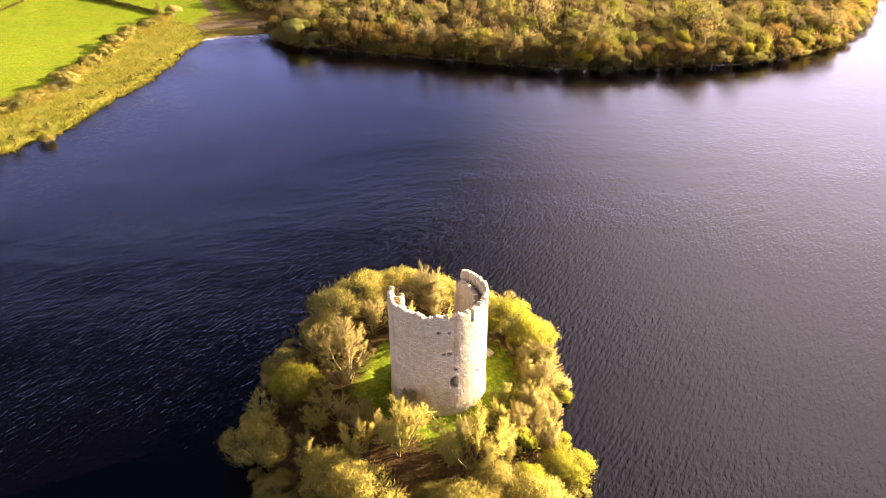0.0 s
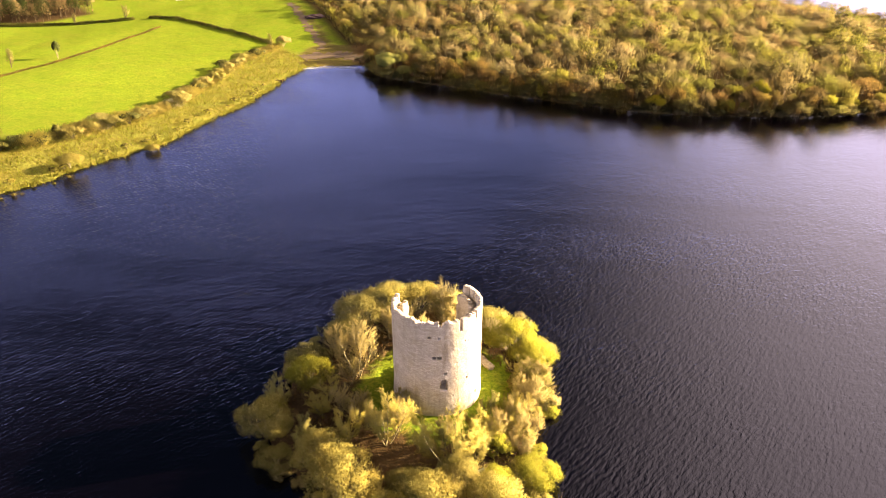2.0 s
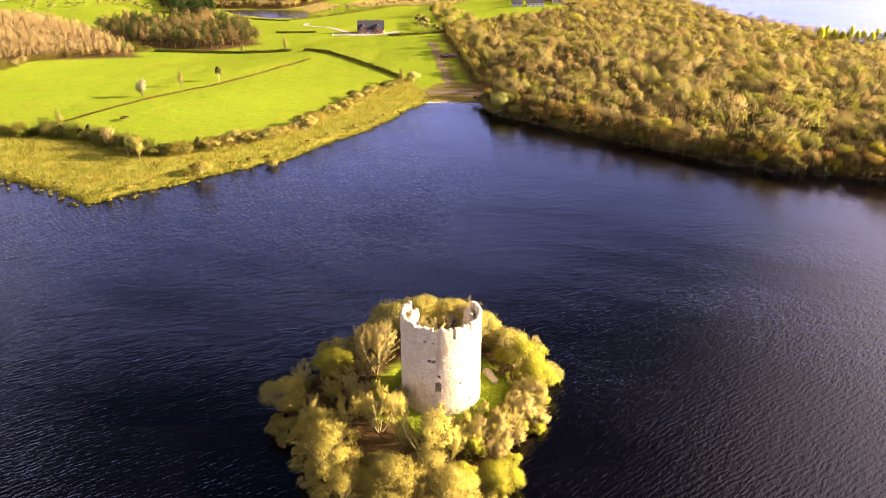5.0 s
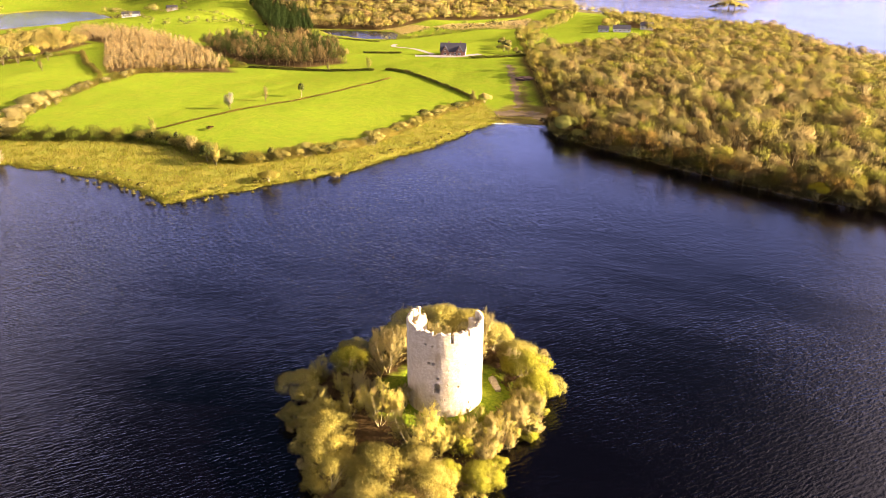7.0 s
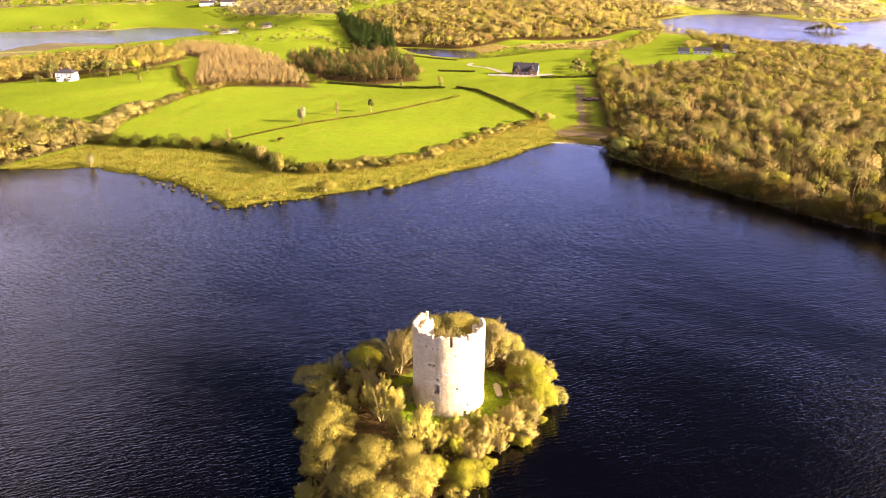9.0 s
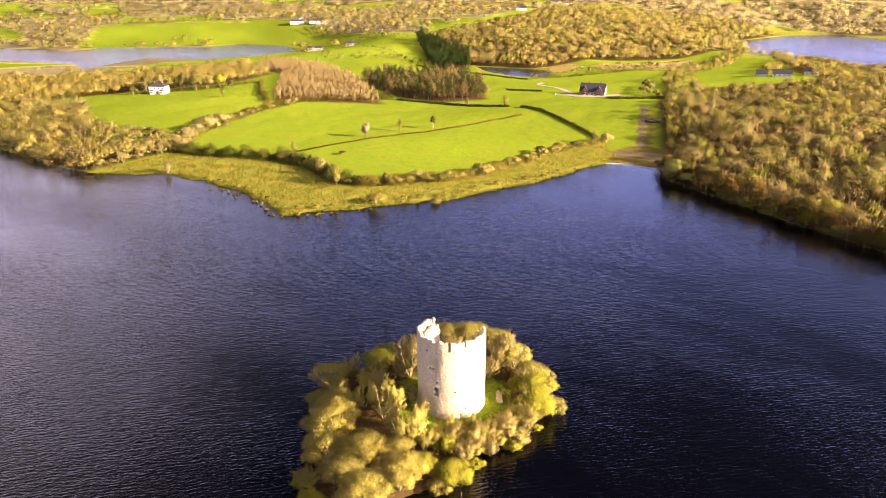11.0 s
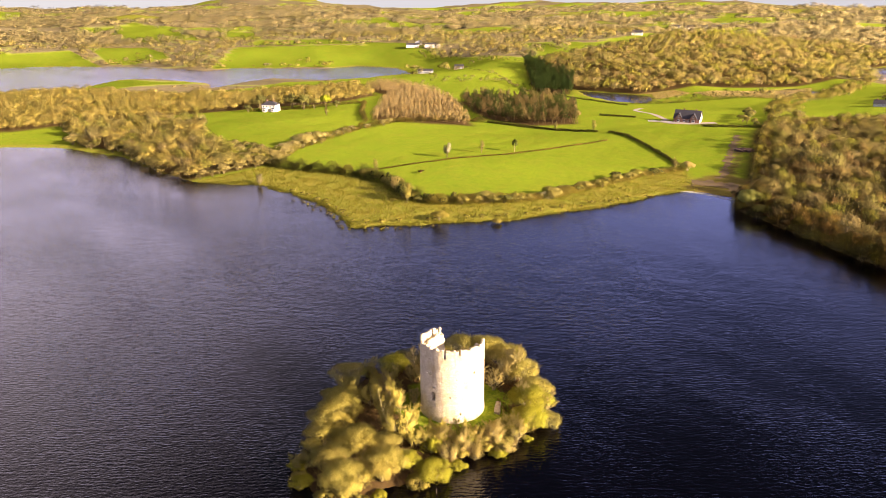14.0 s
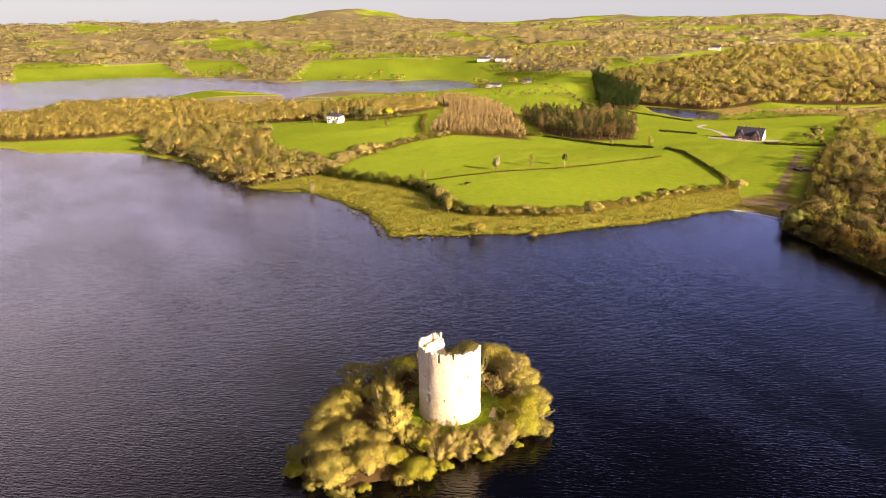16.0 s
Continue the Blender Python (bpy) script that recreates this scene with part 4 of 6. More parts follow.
# ---- trees as things ----
def vase_tree(seed, top, stems, lean, branches, twigs, leaves=0, twig=1.0, leaf=0.17, thick=0.11):
    """A sparse spring tree: ascending stems, branches that curve upward, a haze of thin twigs and, if asked, small leaves."""
    r = np.random.RandomState(seed)
    wood, at, way, buds = [], [], [], []
    for s in range(stems):
        a = 6.283 * (s + r.uniform(-0.35, 0.35)) / stems
        high = top * r.uniform(0.74, 0.94)
        out_to = lean * high * r.uniform(0.5, 1.2)
        t = np.linspace(0, 1, 6)
        bend = np.cumsum(r.normal(0, 0.035 * top, (6, 2)), 0) * t[:, None] * 0.6
        pts = np.column_stack([np.cos(a) * (0.12 + out_to * t ** 0.85) + bend[:, 0], np.sin(a) * (0.12 + out_to * t ** 0.85) + bend[:, 1], high * t - 0.35])
        wood.append(tube(pts, thick * (1 - 0.86 * t) * r.uniform(0.8, 1.2), 4))
        for k in range(branches):
            u = 0.22 + 0.76 * (k + r.uniform(0, 1)) / branches
            i = min(int(u * 5), 4)
            start = pts[i] + (pts[i + 1] - pts[i]) * (u * 5 - i)
            ahead = (pts[i + 1] - pts[i]) / np.linalg.norm(pts[i + 1] - pts[i])
            turn = r.uniform(0, 6.283)
            side = np.array((np.cos(turn) + 0.5 * np.cos(a), np.sin(turn) + 0.5 * np.sin(a), 0.0))
            first = ahead * r.uniform(0.35, 0.7) + side * r.uniform(0.45, 0.85)
            first /= np.linalg.norm(first)
            span = top * r.uniform(0.2, 0.4) * (1.15 - 0.75 * u)
            then = first + (0, 0, 0.55) + r.normal(0, 0.15, 3)
            then /= np.linalg.norm(then)
            mid = start + first * span * 0.5
            tip = mid + then * span * 0.6
            wood.append(tube([start, mid, tip], thick * np.array((0.34, 0.22, 0.1)) * (1.2 - 0.7 * u), 3))
            w = r.uniform(0.15, 1.0, twigs)
            place = np.where(w[:, None] < 0.5, start + (mid - start) * w[:, None] * 2, mid + (tip - mid) * (w[:, None] * 2 - 1))
            go = np.where(w[:, None] < 0.5, first, then) * 0.7 + r.normal(0, 0.42, (twigs, 3)) + (0, 0, 0.35)
            at.append(place)
            way.append(go / np.linalg.norm(go, axis=1, keepdims=True))
    at, way = np.concatenate(at), np.concatenate(way)
    v, f = blades(r, at, way, twig, 0.055)
    shade = np.repeat(r.uniform(0.75, 1.2, len(at)), 3)
    middle = np.array((0, 0, top * 0.45))
    outward = at + way * twig * 0.5 - middle
    if leaves:
        spot = np.repeat(at, leaves, 0) + np.repeat(way, leaves, 0) * twig * r.uniform(0.15, 1.0, (len(at) * leaves, 1)) + r.normal(0, 0.1, (len(at) * leaves, 3))
        v2, f2 = blades(r, spot, r.normal(size=spot.shape) + (0, 0, 0.4), leaf, leaf * 0.6)
        f, v = np.concatenate([f, f2 + len(v)]), np.concatenate([v, v2])
        shade = np.concatenate([shade, np.repeat(r.uniform(0.85, 1.25, len(spot)), 3)])
        outward = np.concatenate([outward, spot - middle])
    outward = outward / (np.linalg.norm(outward, axis=1, keepdims=True) + 1e-6) + r.normal(0, 0.22, outward.shape) + (0, 0, 0.15)
    return join(wood), (v, f, shade, np.repeat(outward, 3, 0))


def leafy(seed, radius, top, count, clumps=26, length=0.5, width=0.15, base=0.4):
    """A dense rounded willow or bush, with short forked stems inside."""
    r = np.random.RandomState(seed)
    v, f, centre, outward = brush_crown(r, radius * 1.3, base, top, count, length, width, clumps * 2, 0.31, 0.25, 0.16, 0.9, 0.3, 0.05)
    wisps = count // 12
    v2, f2, _, outward2 = brush_crown(r, radius * 1.36, base, top * 1.05, wisps, length * 2.6, width * 0.5, clumps, 0.45, 0.45, 0.12, 0.3, 0.6)
    v, f, outward = np.concatenate([v, v2]), np.concatenate([f, f2 + len(v)]), np.concatenate([outward, outward2])
    count += wisps
    stems = []
    for c in centre[:10]:
        stems.append(tube([(0, 0, -0.3), c * (0.45, 0.45, 0.55), c], (0.12, 0.07, 0.025)))
    return join(stems), (v, f, np.repeat(r.uniform(0.86, 1.14, count), 3), outward)


def along(line, spacing, seed, off=0.0):
    r = np.random.RandomState(seed)
    pts = np.array(line, float)
    out = []
    for p, q in zip(pts[:-1], pts[1:]):
        n = max(1, int(np.linalg.norm(q - p) / spacing))
        t = (np.arange(n) + r.uniform(0.1, 0.9, n)) / n
        out.append(p + (q - p) * t[:, None])
    out = np.concatenate(out)
    return out + r.normal(0, off, out.shape)


def tree_meshes(made, bark, leaf=LEAF):
    (wv, wf), (v, f, shade, outward) = made
    return (grid_mesh("trunk", wv, wf, BARK, np.ones((len(wv), 3)) * bark), grid_mesh("crown", v, f, leaf, shade[:, None] * np.ones((1, 3)), outward=outward))


def plant(name, meshes, x, y, size, tall, turn, colour, label, category="tree", group="", z=None):
    if z is None:
        z = height_at(x, y)
    root = thing(name, Matrix.Translation((x, y, z)) @ Matrix.Rotation(turn, 4, "Z") @ Matrix.Diagonal((size, size, tall, 1)), label, category, group)
    for child_name, me in zip(("trunk", "crown"), meshes):
        ob = new(child_name, me)
        ob.parent = root
        if child_name == "crown":
            ob.color = (*colour, 1)
    return root


GREY_BARK, PALE_BARK = np.array((0.22, 0.18, 0.11)), np.array((0.48, 0.41, 0.25))
WILLOWS = [tree_meshes(leafy(s, 4.5, 7.5, 10500, k, 0.34, 0.155), PALE_BARK, CATKINS) for s, k in ((301, 16), (302, 12), (303, 20), (304, 10))]
SHRUBS = [tree_meshes(leafy(s, 2.2, 3.2, 2100, k, 0.33, 0.155, 0.0), GREY_BARK, CATKINS) for s, k in ((341, 8), (342, 6), (343, 10))]
BUSHES = [tree_meshes(leafy(s, 4.5, 7.5, 1300, k, 1.0, 0.36), GREY_BARK, TWIGS) for s, k in ((305, 9), (306, 7), (307, 12))]
EVERGREEN = [tree_meshes(leafy(s, 4.5, 7.5, 1600, k, 0.75, 0.33), GREY_BARK, CATKINS) for s, k in ((361, 9), (362, 7), (363, 12))]
BARE = [tree_meshes(vase_tree(s, 9.0, st, ln, 17, 46, 0, 0.8, 0.17, 0.13), PALE_BARK) for s, st, ln in ((311, 5, 0.20), (312, 5, 0.25), (313, 4, 0.30), (314, 6, 0.23))]
BUDDING = [tree_meshes(vase_tree(s, 8.0, st, ln, 14, 18, 6, 0.95, 0.2, 0.12), PALE_BARK) for s, st, ln in ((321, 4, 0.5), (322, 5, 0.44), (323, 5, 0.55))]
YOUNG = [tree_meshes(vase_tree(s, 8.0, st, ln, 13, 26, lv, 0.8, 0.18, 0.09), PALE_BARK) for s, st, ln, lv in ((351, 4, 0.32, 0), (352, 5, 0.4, 2), (353, 4, 0.36, 4))]
LONE = [tree_meshes(vase_tree(s, 9.0, st, ln, 16, n_, lv, 0.85, 0.2, 0.13), GREY_BARK) for s, st, ln, n_, lv in ((371, 3, 0.16, 22, 6), (372, 3, 0.10, 30, 0), (373, 4, 0.18, 18, 5))]
SCRUB = [tree_meshes(vase_tree(s, 3.0, 7, 0.6, 6, 9, lv, 0.7, 0.13, 0.04), GREY_BARK) for s, lv in ((331, 0), (332, 1), (333, 2))]
rt = random.Random(7)

YELLOW, BRIGHT, OLIVE_G, TAN, RUST = (0.36, 0.305, 0.08), (0.35, 0.335, 0.04), (0.28, 0.245, 0.075), (0.42, 0.335, 0.135), (0.13, 0.075, 0.032)
# x, y, crown radius, height, colour
for wx, wy, wr, wh, tone in ((-24.4, 74.6, 4.3, 6.8, YELLOW), (-20.4, 86.8, 4.0, 5.4, BRIGHT), (-22.8, 92.2, 3.2, 4.6, OLIVE_G), (-15.5, 105, 5.0, 7.6, OLIVE_G), (-11, 109.4, 5.0, 8.0, YELLOW),
                             (-5.6, 111, 5.0, 7.8, YELLOW), (2.5, 110.5, 4.2, 6.8, YELLOW), (14.3, 102.6, 4.6, 7.2, BRIGHT), (18.2, 98.4, 4.0, 5.8, BRIGHT), (9.5, 108, 4.0, 6.0, YELLOW), (19.6, 103, 3.0, 4.2, OLIVE_G),
                             (21.6, 86.2, 1.9, 2.6, BRIGHT), (19.2, 70.0, 3.8, 4.6, BRIGHT), (-8.6, 62.6, 5.2, 7.6, YELLOW), (-12.6, 67.6, 4.2, 6.6, YELLOW), (-2.4, 56.2, 4.4, 6.0, YELLOW),
                             (4.8, 60.2, 4.5, 6.0, YELLOW), (14.4, 60.4, 4.7, 7.2, YELLOW), (13.4, 52.6, 5.0, 7.4, YELLOW), (5.4, 46.8, 2.3, 3.0, BRIGHT), (8.6, 65.2, 3.4, 5.0, OLIVE_G),
                             (0.6, 63.6, 2.8, 3.6, OLIVE_G), (-20.6, 68.2, 2.8, 3.2, OLIVE_G), (6.5, 53.0, 4.2, 6.0, OLIVE_G), (-26.0, 82.0, 2.2, 2.6, OLIVE_G), (14.0, 66.6, 2.8, 3.6, BRIGHT), (-17.5, 99.5, 3.4, 5.6, OLIVE_G), (18.6, 92.5, 3.0, 4.4, YELLOW)):
    k = rt.uniform(0.85, 1.12)
    plant("willow", rt.choice(WILLOWS), wx, wy, wr / 4.5, wh / 7.5, rt.uniform(0, 6.28), [c * k for c in tone], "rounded willow in yellow-green spring leaf on the island", "tree", "willows on the island", isle_at(wx, wy) - 0.1)
for wx, wy, wh, tone, kindred in ((-13.6, 95.4, 8.6, TAN, BARE), (-17.4, 94.4, 7.6, TAN, BARE), (0.6, 109.8, 10.5, TAN, BARE), (15.2, 106.4, 7.6, TAN, BARE), (18.6, 87.2, 7.0, TAN, BARE), (20.4, 92.6, 6.2, TAN, BARE),
                                  (-3.9, 73.2, 9.6, YELLOW, BUDDING), (-12.3, 89.4, 9.8, TAN, BARE), (-2.6, 80.8, 5.6, TAN, BARE), (6.6, 70.0, 10.2, YELLOW, BUDDING), (-12.8, 79.2, 6.2, TAN, BARE), (-9.2, 77.2, 7.0, TAN, BARE), (5.2, 74.2, 6.4, TAN, BARE), (10.4, 71.6, 5.8, YELLOW, BUDDING), (13.2, 77.0, 6.4, TAN, BARE),
                                  (15.6, 80.4, 6.0, TAN, BUDDING), (1.2, 106.6, 8.2, TAN, BARE), (-1.6, 115.2, 6.0, TAN, BARE), (10.6, 103.4, 7.0, TAN, BARE), (-9.0, 101.4, 8.0, TAN, BARE), (-4.2, 100.6, 7.6, TAN, BUDDING),
                                  (2.4, 101.2, 6.6, TAN, BARE), (17.4, 75.4, 5.4, TAN, BUDDING), (-2.6, 76.4, 6.6, TAN, BARE), (12.0, 83.2, 4.4, OLIVE_G, BUDDING), (19.6, 81.4, 4.8, TAN, BARE), (-13.2, 87.2, 5.6, TAN, BARE),
                                  (10.4, 78.0, 5.2, YELLOW, BUDDING), (-10.2, 73.0, 6.2, YELLOW, BUDDING), (-17.0, 72.4, 5.2, OLIVE_G, BUDDING)):
    label = "leafless tree with pale forked branches on the island" if kindred is BARE else "sparse tree with yellow buds on pale branches"
    k = rt.uniform(0.85, 1.15)
    plant("bare_tree" if kindred is BARE else "budding_tree", rt.choice(kindred), wx, wy, wh / 8.5 * rt.uniform(0.9, 1.1), wh / (9 if kindred is BARE else 8), rt.uniform(0, 6.28), [c * k for c in tone], label, "tree", "bare trees on the island", isle_at(wx, wy) - 0.1)
for i in range(48):
    wx, wy = rt.uniform(-26, 22), rt.uniform(48, 116)
    if float(signed(ISLE, np.array([wx]), np.array([wy]))[0]) > -1.2 or math.hypot(wx - TOWER.x, wy - TOWER.y) < (12.5 if wx < 3 else 14):
        continue
    wh, kindred = rt.uniform(3.4, 6.4), YOUNG
    tone = rt.choice((TAN, YELLOW, OLIVE_G))
    plant("sapling", rt.choice(kindred), wx, wy, wh / 7.0, wh / 8.5, rt.uniform(0, 6.28), tone, "thin young tree with pale twigs in the island thicket", "tree", "saplings on the island", isle_at(wx, wy) - 0.1)
# bramble scrub, thickened and coloured dark to deepen the shade between the trees
for i in range(120):
    a, rr = rt.uniform(0, 6.283), rt.uniform(13, 26)
    wx, wy = TOWER.x - 4 + rr * math.cos(a), TOWER.y - 6 + rr * 1.2 * math.sin(a)
    if float(signed(ISLE, np.array([wx]), np.array([wy]))[0]) > -1.0 or math.hypot(wx - TOWER.x, wy - TOWER.y) < 13:
        continue
    plant("scrub_bush", rt.choice(SCRUB), wx, wy, rt.uniform(0.8, 1.4), rt.uniform(0.7, 1.2), rt.uniform(0, 6.28), rt.choice((RUST, (0.16, 0.11, 0.05), (0.18, 0.155, 0.05), RUST)), "brown leafless bramble scrub under the island trees", "shrub", "scrub on the island", isle_at(wx, wy) - 0.05)


for wx, wy in along(ISLE + ISLE[:1], 4.4, 345, 0.5):
    wx, wy = wx * 0.955 + 0.045 * -2.0, wy * 0.955 + 0.045 * 82.0
    k = rt.uniform(0.45, 1.0)
    plant("water_shrub", rt.choice(SHRUBS), float(wx), float(wy), k * 1.15, k, rt.uniform(0, 6.28), rt.choice((YELLOW, OLIVE_G, BRIGHT, TAN)), "low yellow-green willow shrub overhanging the water", "shrub", "shrubs round the island's edge", isle_at(wx, wy) - 0.15)


for i in range(40):
    a, rr = radians(rt.uniform(-68, 28)), rt.uniform(14.4, 18.6)
    wx, wy = TOWER.x + rr * math.cos(a), TOWER.y + rr * math.sin(a)
    k = rt.uniform(0.75, 1.2)
    if i % 4 == 0:
        plant("water_shrub", rt.choice(SHRUBS), wx, wy, k, k * 1.05, rt.uniform(0, 6.28), rt.choice((YELLOW, OLIVE_G, BRIGHT, TAN)), "low yellow-green willow shrub at the edge of the lawn", "shrub", "shrubs round the island's edge", isle_at(wx, wy) - 0.15)
    else:
        plant("sapling", rt.choice(YOUNG), wx, wy, k * 0.62, k * 0.62, rt.uniform(0, 6.28), rt.choice((TAN, YELLOW)), "thin young tree with pale twigs in the island thicket", "tree", "saplings on the island", isle_at(wx, wy) - 0.1)


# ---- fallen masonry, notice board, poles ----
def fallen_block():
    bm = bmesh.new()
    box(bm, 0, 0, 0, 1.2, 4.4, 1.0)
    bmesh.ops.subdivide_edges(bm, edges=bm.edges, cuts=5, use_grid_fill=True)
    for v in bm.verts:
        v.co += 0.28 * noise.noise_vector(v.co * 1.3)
    # limestone darkened in its colour, to hold down how bright the sun makes it
    ob = part("fallen_masonry", bm, plain("darkened_masonry", (0.22, 0.185, 0.10), (0.36, 0.31, 0.19), 2.2, 0.95, 0.5))
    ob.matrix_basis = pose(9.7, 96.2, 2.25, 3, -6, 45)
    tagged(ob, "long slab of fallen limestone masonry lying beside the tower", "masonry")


fallen_block()


def notice_board():
    root = thing("notice_board", pose(11.6, 68.8, isle_at(11.6, 68.8), 0, 0, 40), "green and white notice board on two wooden posts", "sign")
    for sx in (-0.55, 0.55):
        part("post", box(bmesh.new(), sx, 0, 0.8, 0.09, 0.09, 1.9, 0.01), TIMBER, root)
    panel = part("panel", box(bmesh.new(), 0, -0.07, 1.3, 1.4, 0.04, 0.9, 0.01), BOARD_FACE, root, "pale green printed panel")
    for k in range(4):
        part("text_bar", box(bmesh.new(), 0, -0.095, 1.58 - 0.18 * k, 1.1, 0.008, 0.06), FRAME_WHITE, panel)


notice_board()
for px, py, ph in ((23.8, 67.7, 0.9), (25.4, 62.6, 0.8)):
    bm = bmesh.new()
    bmesh.ops.create_cone(bm, cap_ends=True, segments=8, radius1=0.06, radius2=0.05, depth=ph + 1.6, matrix=Matrix.Translation((0, 0, ph / 2 - 0.6)))
    ob = tagged(part("mooring_pole", bm, TIMBER), "thin grey wooden pole standing in the water", "pole", "poles off the island")
    ob.matrix_basis = pose(px, py, 0)


# ---- hedges, marsh, field trees ----
def hedge(name, label, line, half, tall, per_metre, palette, seed, lumpy=0.5):
    r = np.random.RandomState(seed)
    at = along(line, 1.1 / per_metre, seed, 0.0)
    n = len(at)
    swell = 1 + lumpy * wobble(at[:, 0], at[:, 1], 11, seed) + 0.5 * lumpy * wobble(at[:, 0], at[:, 1], 4, seed + 1)
    swell = np.clip(swell, 0.35, 2)
    a = r.uniform(0, np.pi, n)
    rr = r.uniform(0.55, 1.0, n)
    side = np.cos(a) * half * rr * swell
    up = np.sin(a) * tall * rr * swell
    turn = r.uniform(0, 6.283, n)
    x, y = at[:, 0] + side * np.cos(turn), at[:, 1] + side * np.sin(turn)
    z = land_height(x, y)[0] + np.maximum(up, 0.1)
    where = np.stack([x, y, z], 1)
    ahead = np.stack([np.cos(turn) * side, np.sin(turn) * side, up], 1) * 0.4 + r.normal(size=(n, 3)) * 0.6
    v, f = blades(r, where, ahead + (0, 0, 0.35), 0.8, 0.2)
    patch = np.floor((wobble(at[:, 0], at[:, 1], 17, seed + 2) * 0.5 + 0.5) * len(palette) * 0.999).astype(int)
    tint = np.array(palette)[np.clip(patch, 0, len(palette) - 1)] * r.uniform(0.82, 1.18, n)[:, None]
    me = grid_mesh(name, v, f, LEAF, np.repeat(tint, 3, 0), outward=np.repeat(ahead + r.normal(0, 0.2, ahead.shape) + (0, 0, 0.3), 3, 0))
    return tagged(new(name, me), label, "hedge")


DARK_HEDGE = [(0.11, 0.12, 0.03), (0.15, 0.14, 0.04), (0.10, 0.11, 0.032)]
MIXED_HEDGE = [(0.15, 0.14, 0.036), (0.30, 0.24, 0.06), (0.25, 0.20, 0.055), (0.34, 0.28, 0.06), (0.18, 0.165, 0.05)]
hedge("hedge", "overgrown dark hedge between pasture and marsh", HEDGE_FRONT[:7], 4.0, 4.4, 260, DARK_HEDGE + MIXED_HEDGE[:2], 401, 0.7)
hedge("hedge", "overgrown hedge with pale blossom above the marsh", HEDGE_FRONT[6:11], 4.2, 3.0, 330, MIXED_HEDGE[1:] + [(0.44, 0.39, 0.25)], 402, 0.6)
hedge("hedge", "ragged brown hedge at the field corner", HEDGE_FRONT[10:], 3.2, 2.2, 160, MIXED_HEDGE[1:4], 403, 0.6)
hedge("hedge", "bushy olive hedge between two pastures", [(-276, 168), (-302, 194), (-318, 227), (-334, 264), (-338, 296), (-325, 329), (-299, 352)], 3.4, 3.2, 170, MIXED_HEDGE, 404, 0.6)
hedge("hedge", "dark trimmed hedge across the pasture", [(-296, 352), (-253, 369), (-215, 384)], 1.3, 1.5, 120, DARK_HEDGE, 405, 0.25)
hedge("hedge", "dark trimmed hedge down to the field corner", [(-207, 387), (-190, 386), (-150, 366), (-122, 350)], 1.3, 1.5, 120, DARK_HEDGE, 406, 0.25)
hedge("hedge", "short clipped hedge near the brown house", [(-262, 440), (-248, 447), (-236, 452)], 0.9, 1.2, 100, DARK_HEDGE, 407, 0.2)
hedge("hedge", "low dark hedge below the brown house", [(-178, 452), (-160, 462), (-146, 474), (-140, 480)], 1.3, 1.6, 110, DARK_HEDGE, 408, 0.3)
hedge("hedge", "hedge along the edge of the wood", [(-80, 358), (-110, 414), (-135, 458), (-152, 496), (-172, 533), (-190, 600), (-200, 640)], 2.0, 2.4, 60, MIXED_HEDGE, 409, 0.6)
hedge("hedge", "thin brown hedge along the far pasture", [(-445, 520), (-400, 532), (-345, 536), (-310, 533)], 1.2, 1.1, 60, DARK_HEDGE, 410, 0.3)
hedge("hedge", "low brown fence bank across the pasture", [(-224, 205), (-214, 250), (-202, 296), (-190, 366)], 0.5, 0.45, 60, [(0.26, 0.19, 0.055), (0.20, 0.16, 0.045)], 411, 0.3)
hedge("hedge", "dark hedge behind the far pasture by the pools", [(-316, 545), (-290, 590), (-262, 640), (-244, 672), (-215, 720)], 2.0, 3.2, 60, DARK_HEDGE + MIXED_HEDGE[:2], 412, 0.7)
hedge("hedge", "hedge above the white house field", [(-470, 235), (-445, 275), (-440, 330), (-395, 300), (-352, 278)], 2.4, 2.4, 80, MIXED_HEDGE, 413, 0.5)


